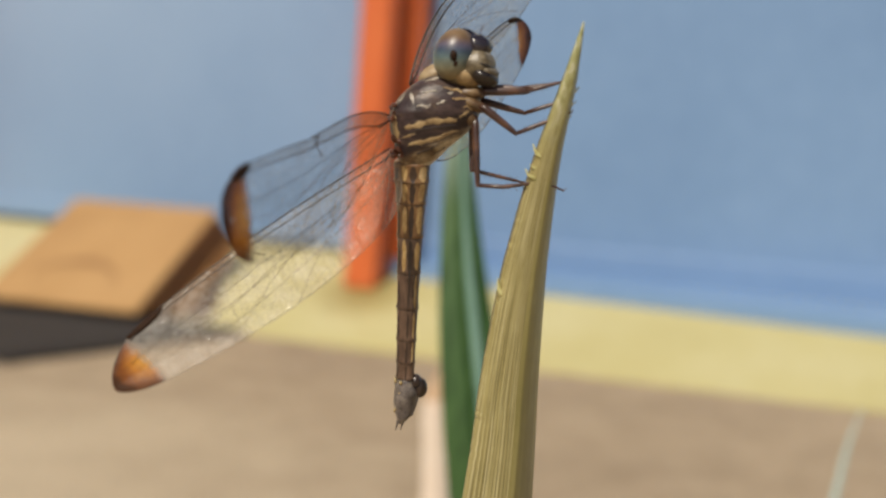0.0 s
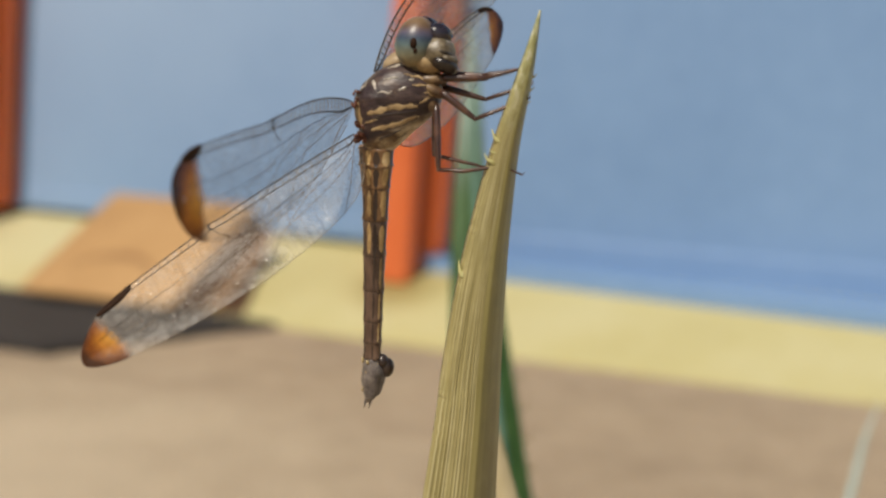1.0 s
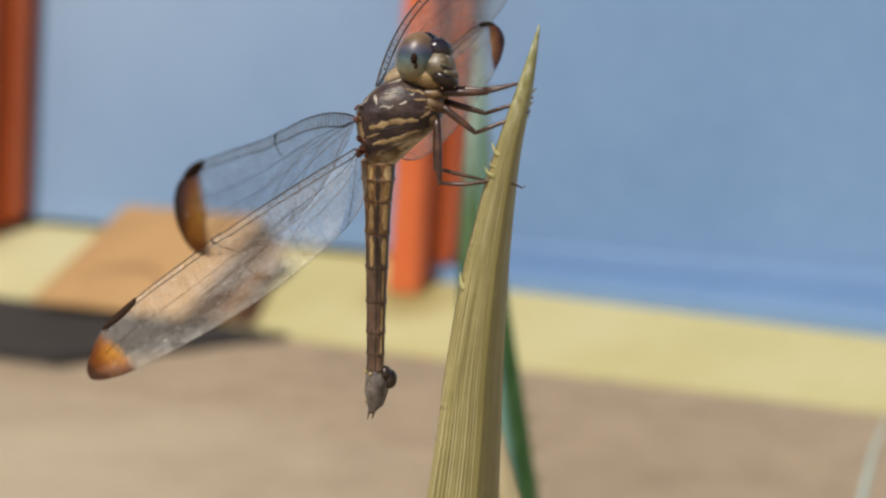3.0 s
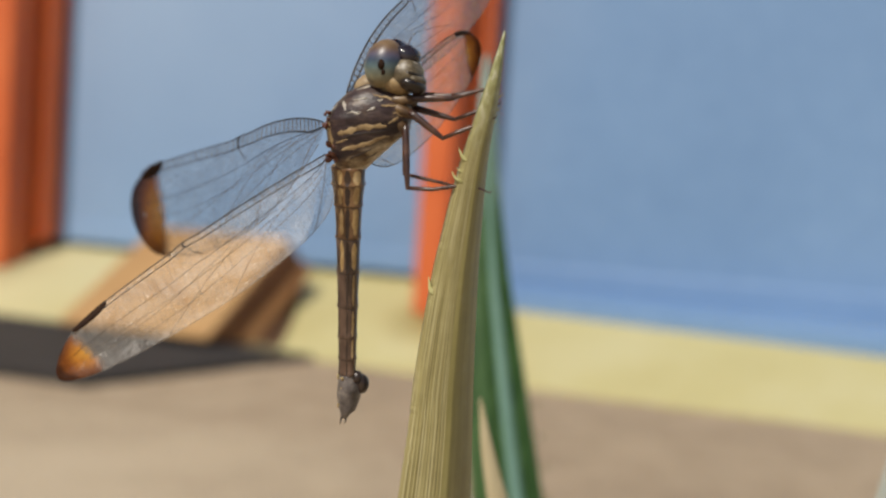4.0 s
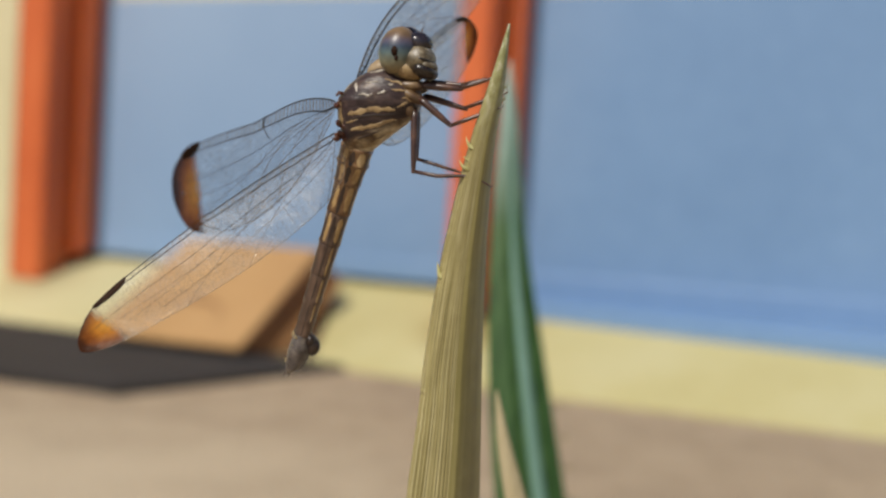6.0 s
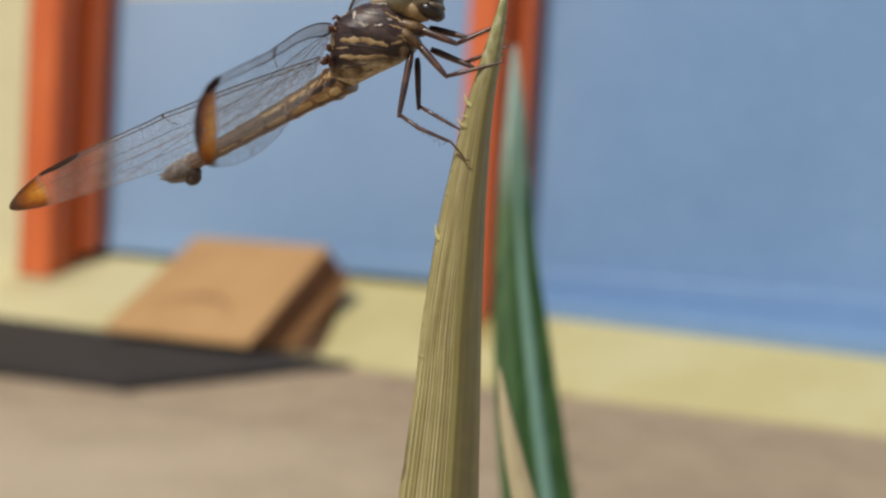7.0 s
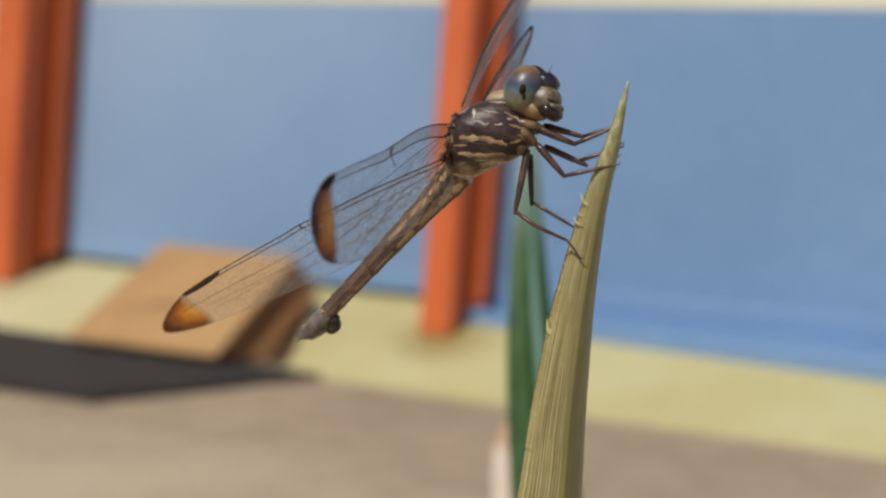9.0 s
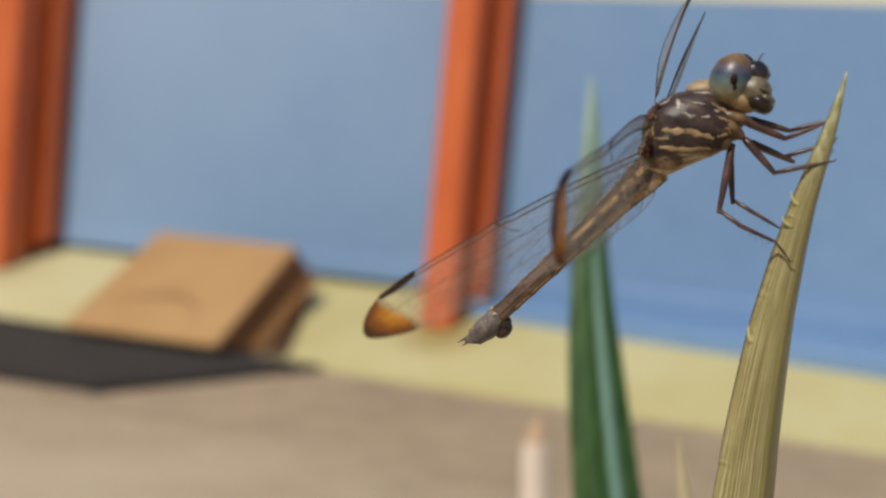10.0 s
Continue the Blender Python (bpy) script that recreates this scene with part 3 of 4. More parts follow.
def build_card_box():
    b = holder("cardboard_box", WALL @ pose(-0.230, -0.081, 0.0, 0, 0, 3), "flat brown cardboard box propped against the yellow plinth, lid ajar", "box")
    w = 0.0845

    def slab(name, profile, inset, material, words="", bevel=0.0015):
        bm = bmesh.new()
        prism(bm, [(y + 0.081, z) for y, z in profile], -w + inset, w - inset)
        if bevel:
            bmesh.ops.bevel(bm, geom=bm.edges[:], offset=bevel, segments=2, affect="EDGES")
        return part(name, bm, material, b, words, smooth=False)
    lid = slab("lid", [(-0.164, 0.0105), (-0.164, 0.0138), (0.0010, 0.1040), (0.0026, 0.1010)], 0.0, M_CARD, bevel=0.001)

    def layer(s, p):
        """A point s up the slope and p below the lid's face."""
        return -0.164 + 0.8775 * s + 0.4796 * p, 0.0138 + 0.4796 * s - 0.8775 * p

    def sheet(name, top, under, out, flare, material, words=""):
        """A card layer between two depths, standing out on its free side, with a rounded back corner."""
        bm = bmesh.new()
        rings = []
        for p in (top, top + 0.0006, under - 0.0006, under):
            k = w + out + flare * (p - top) / (under - top)
            outline = [(-w + 0.002, 0.0), (k - 0.004, 0.0), (k - 0.002, 0.004)] + [(k - 0.018 + 0.020 * math.sin(radians(q)), 0.172 + 0.020 * math.cos(radians(q))) for q in (90, 70, 50, 30, 10, 0)] + [(-w + 0.002, 0.192)]
            first = max(0.001, (0.8775 * p - 0.0088) / 0.4796)
            ring = []
            for x, q in outline:
                y, z = layer(max(q, first + (0.004 if 0.003 < q < 0.01 else 0.0)), p)
                ring.append((x, y + 0.081, z))
            rings.append(ring)
        loft(bm, rings)
        part(name, bm, material, b, words, smooth=False)
    sheet("lid_side", 0.0036, 0.0265, 0.003, 0.011, M_CARD_BAND_SHADED, "brown band under the lid, darkened for its shade")
    sheet("tray", 0.0268, 0.0360, 0.015, 0.007, M_CARD_TRAY_SHADED)
    # added support, coloured dark as the shade between tray and plinth
    slab("prop", [layer(0.058, 0.0363), layer(0.182, 0.0363), (0.0105, 0.0393), (-0.100, 0.0045)], -0.012, M_BOX_SHADE, "added dark support that fills in the shade under the tray", 0)
    # box shadow made as a thin dark sheet, lying on the slope of the plinth
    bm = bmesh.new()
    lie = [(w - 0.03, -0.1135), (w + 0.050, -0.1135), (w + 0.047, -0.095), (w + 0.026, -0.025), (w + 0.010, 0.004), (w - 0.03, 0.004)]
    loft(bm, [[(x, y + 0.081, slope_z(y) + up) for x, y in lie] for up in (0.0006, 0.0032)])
    part("flap", bm, M_BOX_SHADE, b, "dark sheet standing for the box's shadow on the plinth", smooth=False)
    # crescent on the lid
    along = Vector((0, 0.1650, 0.0902)).normalized()
    up = Vector((0, -along.z, along.y))
    mid = Vector((-0.004, -0.164 + 0.081, 0.0138)) + along * 0.040 + up * 0.0006
    bm = bmesh.new()
    inner, outer = [], []
    for i in range(25):
        a = radians(192 - 204 * i / 24)
        k = 0.002 + 0.009 * math.sin(math.pi * i / 24)
        outer.append(mid + Vector((0.043 * math.cos(a), 0, 0)) + along * (0.036 * math.sin(a)))
        inner.append(mid + Vector((0.041 * math.cos(a), 0, 0)) + along * ((0.036 - k) * math.sin(a)))
    loft(bm, [outer, inner], closed=False)
    part("crescent_mark", bm, M_MARK, lid, "faint darker crescent mark", smooth=False)


def build_mat():
    m = holder("doormat", WALL @ pose(-0.122, -0.365, 0.0), "dark grey flat mat with a slanting end on the sandy ground", "mat")
    # outline from the near corner: along the wall, then back to the plinth
    quad = [(0.0, 0.0), (0.074, 0.246), (-0.70, 0.246), (-0.70, -0.008)]

    def sheet(name, k, z0, z1, words=""):
        c = Vector((-0.32, 0.12))
        pts = [c + (Vector(q) - c) * k for q in quad]
        bm = bmesh.new()
        loft(bm, [[(p.x, p.y, z0) for p in pts], [(p.x, p.y, z1) for p in pts]])
        bmesh.ops.bevel(bm, geom=bm.edges[:], offset=0.001, segments=1, affect="EDGES")
        part(name, bm, M_MAT, m, words, smooth=False)
    sheet("border", 1.0, -0.004, 0.0028)
    sheet("field", 0.965, 0.0, 0.0042)


build_ground()
build_wall()
build_post(0.0, "orange painted wooden post between two blue bays")
build_post(-0.583, "broad orange painted wooden post beside the yellow wall", 0.049, 0.064)
build_card_box()
build_mat()


# ---- plants ----
def leaf_rings(stations, height, thick, ribs=0.0, rib_n=0, nu=40, jag=0.0):
    """Rings of a folded leaf. Stations: centre, width, facing direction. height(u): relief across the width."""
    rings = []
    for i, (c, w, face) in enumerate(stations):
        a, b = stations[max(i - 1, 0)][0], stations[min(i + 1, len(stations) - 1)][0]
        d = (Vector(b) - Vector(a)).normalized()
        n = Vector(face)
        n = (n - d * n.dot(d)).normalized()
        r = n.cross(d).normalized()
        if r.x < 0:
            r = -r
        ring = []
        for k in range(nu + 1):
            u = -1 + 2 * k / nu
            h = height(u) * w - ribs * w * max(0.0, math.sin(u * rib_n + math.sin(u * 9))) ** 4 * (1 if u < -0.18 else 0.08)
            ragged = jag * max(0.0, (-u - 0.8) * 5) * (noise.noise((i * 0.9, 3.0, 0.0)) + 0.5 * noise.noise((i * 0.33, 9.0, 0.0))) * min(1.0, w / 0.002)
            ring.append(Vector(c) + r * (u * w / 2 + ragged) + n * h)
        for k in range(12, -1, -1):
            u = (-1 + 2 * k / 12) * 0.97
            ring.append(Vector(c) + r * (u * w / 2) + n * (height(u) * w - thick * min(1.0, w / 0.004)))
        rings.append(ring)
    return rings


def resample(st, n):
    """Smooths stations into n rings (Catmull-Rom)."""
    out = []
    for j in range(n):
        f = j / (n - 1) * (len(st) - 1)
        i = min(int(f), len(st) - 2)
        t = f - i
        p = [st[max(0, min(len(st) - 1, q))] for q in (i - 1, i, i + 1, i + 2)]

        def cr(vals):
            a, b, c, d = vals
            return 0.5 * (2 * b + (c - a) * t + (2 * a - 5 * b + 4 * c - d) * t * t + (3 * b - a - 3 * c + d) * t ** 3)
        c = tuple(cr([q[0][k] for q in p]) for k in range(3))
        face = tuple(p[1][2][k] * (1 - t) + p[2][2][k] * t for k in range(3))
        out.append((c, max(0.0001, cr([q[1] for q in p])), face))
    return out


def near_profile(u):
    if u < -0.02:
        return 0.40 * math.sqrt(max(0.0, 1 - ((u + 0.02) / 0.98) ** 2))
    q = (u + 0.02) / 1.02
    return 0.40 * (1 - q ** 1.25) + 0.02 * math.sin(math.pi * q)


def build_plant():
    plant = holder("spiny_plant", pose(0.010, 0.150, 0.0), "spiny plant with stiff pointed leaves growing from the ground", "plant")
    off = Vector((0.010, 0.150, 0.0))

    def rel(st):
        return [(tuple(Vector(c) - off), w, f) for c, w, f in st]
    mm = 0.001
    f1 = (0.40, -1, 0)
    near = [((18.9 * mm, 125.8 * mm, 193.5 * mm), 0.0002, f1), ((18.05 * mm, 126.5 * mm, 187.5 * mm), 0.00155, f1), ((16.75 * mm, 127.9 * mm, 180.0 * mm), 0.0028, f1),
            ((15.9 * mm, 129.4 * mm, 172.0 * mm), 0.0042, f1), ((15.45 * mm, 130.3 * mm, 166.5 * mm), 0.0052, f1), ((15.0 * mm, 131.4 * mm, 156.0 * mm), 0.0067, f1),
            ((14.85 * mm, 132.4 * mm, 145.0 * mm), 0.0080, f1), ((13.6 * mm, 137.0 * mm, 100.0 * mm), 0.0142, f1), ((11.5 * mm, 143.0 * mm, 50.0 * mm), 0.0200, f1), ((10.0 * mm, 147.0 * mm, -4 * mm), 0.0150, f1)]
    bm = bmesh.new()
    near = [(c, w * 1.05, f) for c, w, f in near]
    loft(bm, leaf_rings(rel(resample(near, 240)), near_profile, 0.0011, 0.017, 78, 150, 0.00016))
    leaf = part("leaf", bm, M_STRAW, plant, "stiff straw-coloured dry leaf spike with fine ribs")
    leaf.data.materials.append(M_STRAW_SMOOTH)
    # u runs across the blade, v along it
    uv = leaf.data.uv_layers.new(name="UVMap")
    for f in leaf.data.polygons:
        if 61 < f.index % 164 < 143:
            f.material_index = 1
        for li in f.loop_indices:
            vi = leaf.data.loops[li].vertex_index
            uv.data[li].uv = (min(vi % 164, 150) / 150, vi // 164 / 240)
    # spines on the edges
    spines = [((15.45, 127.6, 180.3), (-0.62, -0.1, 0.75), 1.0), ((14.95, 127.8, 178.0), (-0.75, -0.1, 0.55), 0.9), ((15.2, 127.7, 178.9), (-0.8, 0, 0.3), 0.5),
              ((12.95, 129.6, 166.0), (-0.35, -0.1, 0.95), 1.25), ((13.2, 129.6, 164.6), (-0.9, 0, 0.2), 0.6),
              ((18.95, 126.9, 187.0), (0.8, 0, 0.4), 0.35), ((18.75, 127.2, 185.6), (0.8, 0, 0.4), 0.4), ((18.5, 127.5, 184.2), (0.8, 0, 0.4), 0.35), ((11.9, 130.5, 154.0), (-0.7, 0, 0.6), 0.4)]
    for p, d, s in spines:
        bm = bmesh.new()
        p, d = (Vector(p) - Vector((0, 0.5 if d[0] < 0 else -0.2, 0))) * mm - off, Vector(d).normalized()
        tube(bm, [p - d * 0.0006 + Vector((0.0003, 0, 0)), p, p + d * 0.0003 * s, p + (d + Vector((0, 0, 0.5))) * 0.0008 * s], [0.00036 * s, 0.00026 * s, 0.00016 * s, 0.00003], 7)
        part("spine", bm, M_SPINE, leaf)

    # green leaf further back
    f2 = (0.1, -1, 0.05)
    x0, y0, z0 = 0.0220, 0.340, 0.211
    green = [((x0 + dx * mm, y0 - dz * 0.00022, z0 - dz * mm), w * mm, f2) for dx, dz, w in ((0, -3, 1.2), (1.1, 14, 4.9), (2.2, 38, 8.8), (3.9, 58, 12.1), (7.0, 82, 16.0), (12.7, 117, 19.3), (22, 165, 21), (30, 214, 16))]
    bm = bmesh.new()
    loft(bm, leaf_rings(rel(resample(green, 60)), lambda u: 0.16 * (1 - abs(u) ** 1.5) - 0.10 * (1 - min(1, abs(u + 0.05) * 5)), 0.0014, 0.004, 40, 40))
    gl = part("leaf", bm, M_GREEN, plant, "broad dark green leaf blade")
    bm = bmesh.new()
    rib = [((c[0] + 0.12 * w, c[1] - 0.006 * w, c[2]), w * 0.19, f) for c, w, f in green[:-1]]
    loft(bm, leaf_rings(rel(resample(rib, 50)), lambda u: 0.55 + 0.35 * (1 - u * u), 0.0012, 0, 0, 10))
    part("midrib", bm, M_PALE_MID, gl, "pale green midrib")
    for k in range(9):
        bm = bmesh.new()
        dz = 96 + 9 * k
        p = Vector((x0 + (17.0 + (dz - 117) * 0.19 + 8.2) * mm, y0 - 0.005, z0 - dz * mm)) - off
        tube(bm, [p - Vector((0.001, 0, 0)), p, p + Vector((0.0012, 0, 0.001))], [0.0005, 0.0004, 0.00005], 6)
        part("spine", bm, M_SPINE, gl)

    # small withered leaf between the two
    x0, y0, z0 = 0.0213, 0.191, 0.1430
    f3 = (-0.2, -1, 0)
    small = [((x0 + dx * mm, y0, z0 - dz * mm), w * mm, f3) for dx, dz, w in ((0, 0, 0.3), (0.75, 4, 1.25), (1.8, 9, 2.2), (3.8, 16.4, 3.3), (9.2, 36, 5.5), (15, 70, 8), (19, 146, 8))]
    bm = bmesh.new()
    loft(bm, leaf_rings(rel(resample(small, 40)), lambda u: 0.30 * (1 - u * u), 0.0008, 0.008, 30, 30))
    part("leaf", bm, M_TAN, plant, "small withered tan leaf tip")


def build_stub():
    s = holder("cut_leaf_stub", pose(0.0362, 0.514, 0.0), "pale pinkish cut leaf stub standing on the ground", "plant stub")
    bm = bmesh.new()
    st = [((0.004, 0, -0.004), 0.016, (0, -1, 0)), ((0.002, 0, 0.04), 0.0135, (0, -1, 0)), ((0.0, 0, 0.062), 0.0128, (0, -1, 0)), ((-0.0005, 0, 0.071), 0.0112, (0, -1, 0))]
    loft(bm, leaf_rings(resample(st, 16), lambda u: 0.35 * (1 - u * u), 0.003, 0.006, 25, 24))
    part("stalk", bm, M_STUB, s)
    bm = bmesh.new()
    st = [((-0.0005, 0, 0.0705), 0.0113, (0, -1, 0)), ((-0.0010, 0, 0.0745), 0.0088, (0, -1, 0)), ((-0.0008, 0, 0.0790), 0.0042, (0, -1, 0)), ((0.0004, 0, 0.0850), 0.0012, (0, -1, 0))]
    loft(bm, leaf_rings(resample(st, 12), lambda u: 0.34 * (1 - u * u), 0.0028, 0.006, 25, 24))
    part("cut_end", bm, M_STUB_TIP, s, "brown dried cut end")


def build_thin_leaf():
    s = holder("thin_leaf", pose(0.146, 0.372, 0.0), "thin pale blue-green leaf blade rising from the ground", "plant")
    st = [((0.0192, 0.0026, 0.1065), 0.0003, (0, -1, 0)), ((0.0152, 0.002, 0.0936), 0.0017, (0, -1, 0)), ((0.0122, 0.001, 0.0764), 0.0027, (0, -1, 0)), ((0.006, 0, 0.04), 0.0038, (0, -1, 0)), ((0, 0, -0.004), 0.0045, (0, -1, 0))]
    bm = bmesh.new()
    loft(bm, leaf_rings(resample(st, 30), lambda u: 0.25 * (1 - abs(u)), 0.0007, 0.004, 20, 20))
    part("blade", bm, M_BLUEGREEN, s)


build_plant()
build_stub()
build_thin_leaf()


# ---- dragonfly ----
mm = 0.001
BODY_A = pose(5.0 * mm, 130.5 * mm, 183.0 * mm)
BODY_B = pose(4.55 * mm, 129.6 * mm, 186.4 * mm, 0, 17, 0)
WINGS = []
KEYED = []       # (object, rows) filled while the animal is built


def V(x, y, z):
    return Vector((x, y, z)) * mm


def build_head(fly):
    bm = bmesh.new()
    blob(bm, V(-0.3, 0.3, -0.4), (2.3 * mm, 2.4 * mm, 2.5 * mm))
    head = part("head", bm, M_FACE, fly, "round tan head with black markings")
    fwd, side = Vector((0.80, -0.56, -0.20)).normalized(), Vector((-0.50, -0.80, 0.10)).normalized()
    for k in (1, -1):
        bm = bmesh.new()
        blob(bm, (0, 0, 0), (1.95 * mm, 2.0 * mm, 2.45 * mm), Euler((0, 0.25, 0)).to_matrix(), 40, 24)
        e = part("eye", bm, M_EYE, head, "glossy blue-grey and brown compound eye")
        e.matrix_basis = Matrix.Translation(side * (1.2 * mm * k) + fwd * (-0.40 * mm) + V(0, 0, 0.05))
        if k == 1:
            for a, r in (((1.62, 0.82, -0.25), 0.36), ((1.50, 1.0, -0.9), 0.20), ((1.70, 0.3, -0.75), 0.18)):
                bm = bmesh.new()
                blob(bm, side * a[0] * mm + fwd * a[1] * mm + V(0, 0, a[2]), (r * mm, r * mm, r * 1.5 * mm), seg=14, rings=10)
                part("dark_spot", bm, M_STIGMA, e, "dark spot on the eye")
    lumps = [("face", M_FACE, ((1.45, 0.0, -0.25), (1.80, 1.85, 1.65)), "mottled cream face"), ("lip", M_FACE, ((2.95, 0.0, -0.62), (0.72, 1.15, 0.50)), "cream lip"),
             ("cheek", M_STRIPE, ((0.5, 0.0, -1.35), (1.7, 1.9, 1.25)), "cream cheek"), ("mouth", M_MOUTH, ((2.40, 0.0, -1.18), (1.30, 1.65, 0.80)), "black mouthparts"), ("face_band", M_MOUTH, ((2.40, 0.0, -0.16), (0.98, 1.50, 0.26)), "black face band"),
             ("brow", M_FACE, ((2.30, 0.0, 0.38), (0.90, 1.35, 0.50)), "cream brow"), ("brow_knob", M_SUTURE, ((2.45, -0.2, 0.86), (0.45, 0.70, 0.34)), "pale yellow knob"), ("vertex", M_VERTEX, ((1.45, 0.0, 1.50), (1.38, 1.45, 1.08)), "glossy black top of the head"), ("crown", M_VERTEX, ((0.3, 0.0, 2.15), (1.15, 1.2, 0.65)), "glossy dark crown"),
             ("occiput", M_STRIPE, ((-1.25, 0.0, 0.2), (1.0, 1.9, 1.9)), "tan back of the head")]
    turn = Matrix((fwd, -side, fwd.cross(-side))).transposed()
    for name, mat, (at, r), words in lumps:
        bm = bmesh.new()
        blob(bm, fwd * at[0] * mm + V(0, 0, at[2]), tuple(q * mm for q in r), turn, 22, 14)
        for v in bm.verts:
            v.co += v.normal * mm * (0.13 * noise.noise(v.co * 900) + 0.05 * noise.noise(v.co * 2400))
        part(name, bm, mat, head, words)
    for q in (-1, 1):
        bm = bmesh.new()
        p = fwd * 1.5 * mm + V(0, 0.3 * q, 2.4)
        tube(bm, [p, p + V(0.15, -0.1 * q, 0.5), p + V(0.35, -0.1 * q, 0.95)], [0.06 * mm, 0.04 * mm, 0.02 * mm], 6)
        part("antenna", bm, M_LEG, head)
    for ob in [head] + head.children_recursive[:]:
        ob.data.transform(Matrix.Scale(1.08, 4))
        ob.matrix_basis.translation *= 1.08
    a = pose(2.60 * mm, -1.2 * mm, 6.35 * mm)
    KEYED.append((head, a, pose(2.75 * mm, -1.0 * mm, 6.35 * mm, 0, -13, 0)))
    bm = bmesh.new()
    tube(bm, [V(1.3, -0.2, 3.0), V(1.9, -0.6, 4.6), V(2.5, -0.9, 5.6)], [1.9 * mm, 1.6 * mm, 1.4 * mm], 16)
    part("neck", bm, M_COXA, fly, "tan neck behind the head")


THORAX = [(-5.0, -1.6, 1.2, 1.3), (-4.0, -1.4, 2.0, 1.9), (-2.7, -1.0, 2.8, 2.5), (-1.0, -0.4, 4.0, 3.1), (0.7, 0.1, 4.6, 3.5), (2.2, 0.6, 4.2, 3.4), (3.4, 0.9, 3.4, 2.9), (4.3, 1.2, 2.3, 2.1), (4.9, 1.5, 1.0, 1.0)]


def thorax_slice(z):
    """Centre x, half width and half depth (mm) at the height z."""
    for a, b in zip(THORAX, THORAX[1:]):
        if z <= b[0]:
            t = max(0.0, (z - a[0]) / (b[0] - a[0]))
            return [p * (1 - t) + q * t for p, q in zip(a[1:], b[1:])]
    return THORAX[-1][1:]


def thorax_skin(x, z, lift=0.05):
    cx, hw, hd = thorax_slice(z)
    k = min(0.97, abs((x - cx) / hw))
    return V(cx + math.copysign(k, x - cx) * hw, 0.3 - hd * (1 - k ** 2.4) ** (1 / 2.4) - lift, z)


def build_thorax(fly):
    bm = bmesh.new()
    rings = []
    for j in range(41):
        z = -5.0 + 9.9 * j / 40
        x, hw, hd = thorax_slice(z)
        ring = []
        for k in range(48):
            a = k * math.tau / 48
            c, d = math.cos(a), math.sin(a)
            c, d = math.copysign(abs(c) ** (1 / 1.2), c), math.copysign(abs(d) ** (1 / 1.2), d)
            lump = 1 + 0.022 * noise.noise((c * 3.5, d * 3.5, z * 1.3))
            ring.append(V(x + hw * c * lump, 0.3 + hd * d * lump, z))
        rings.append(ring)
    loft(bm, rings)
    bmesh.ops.smooth_vert(bm, verts=bm.verts[:], factor=0.5, use_axis_x=True, use_axis_y=True, use_axis_z=True)
    tho = part("thorax", bm, M_THORAX, fly, "dark brown thorax with broken cream stripes")
    # cream streaks on the flank: path of (x, z), half width
    streaks = [([(-2.9, -1.05), (-2.15, -0.81), (-0.6, -0.30), (1.0, -0.02), (2.2, 0.13)], 0.40, 0), ([(2.4, 0.35), (2.9, 0.7), (3.4, 1.0)], 0.22, 0), ([(2.8, 1.5), (3.3, 1.5), (3.85, 1.43)], 0.22, 0),
               ([(0.6, 3.3), (1.9, 3.1), (3.0, 2.9)], 0.16, 0), ([(1.5, 2.2), (2.4, 2.25), (3.2, 2.35)], 0.15, 0), ([(0.5, -1.55), (1.4, -1.3), (2.5, -0.92)], 0.15, 0), ([(-3.2, -2.1), (-2.6, -1.75), (-1.7, -1.5)], 0.13, 0), ([(-2.4, -2.75), (-1.0, -2.25), (0.6, -1.75), (2.2, -0.95)], 0.30, 0),
               ([(-1.3, 3.8), (0.0, 4.2), (1.3, 4.5)], 0.13, 1), ([(-1.45, 2.6), (-0.7, 2.8), (0.05, 2.94)], 0.14, 1), ([(-2.55, 2.5), (-2.4, 2.0), (-2.24, 1.5)], 0.19, 1), ([(-2.0, 1.17), (-1.4, 1.32), (-0.8, 1.12), (-0.5, 1.5)], 0.13, 1),
               ([(0.1, 1.6), (0.5, 1.75), (0.95, 1.86)], 0.14, 1), ([(1.1, 2.72), (1.35, 2.8), (1.65, 2.9)], 0.16, 1), ([(-3.9, 1.4), (-3.4, 1.9), (-3.1, 2.6)], 0.08, 1)]
    streaks += [([(-1.6, -3.5), (-0.4, -3.0), (0.7, -2.5)], 0.15, 2), ([(-2.6, -1.5), (-1.2, -1.05), (0.6, -0.7), (2.2, -0.4)], 0.20, 2), ([(0.2, -3.4), (0.9, -3.0), (1.4, -2.6)], 0.09, 2)]
    streaks.append(([(-4.1, 0.3), (-3.9, -1.0), (-3.5, -2.4)], 0.32, 0))
    for path, hw, pale in streaks:
        bm = bmesh.new()
        rows, n = [], 14
        for i in range(n + 1):
            f = i / n * (len(path) - 1)
            q = min(int(f), len(path) - 2)
            t = f - q
            x = path[q][0] * (1 - t) + path[q + 1][0] * t
            z = path[q][1] * (1 - t) + path[q + 1][1] * t
            dx, dz = path[q + 1][0] - path[q][0], path[q + 1][1] - path[q][1]
            ln = math.hypot(dx, dz)
            w = 0.74 * hw * (math.sin(math.pi * (0.06 + 0.88 * i / n)) ** 0.6) * (1 + 0.95 * noise.noise((x * 3.1, z * 3.1, 5.0)))
            z += 0.14 * noise.noise((x * 1.7, 8.0, z))
            rows.append([thorax_skin(x - dz / ln * w * k, z + dx / ln * w * k, 0.07 - 0.05 * abs(k)) for k in (-1, -0.5, 0, 0.5, 1)])
        loft(bm, rows, closed=False)
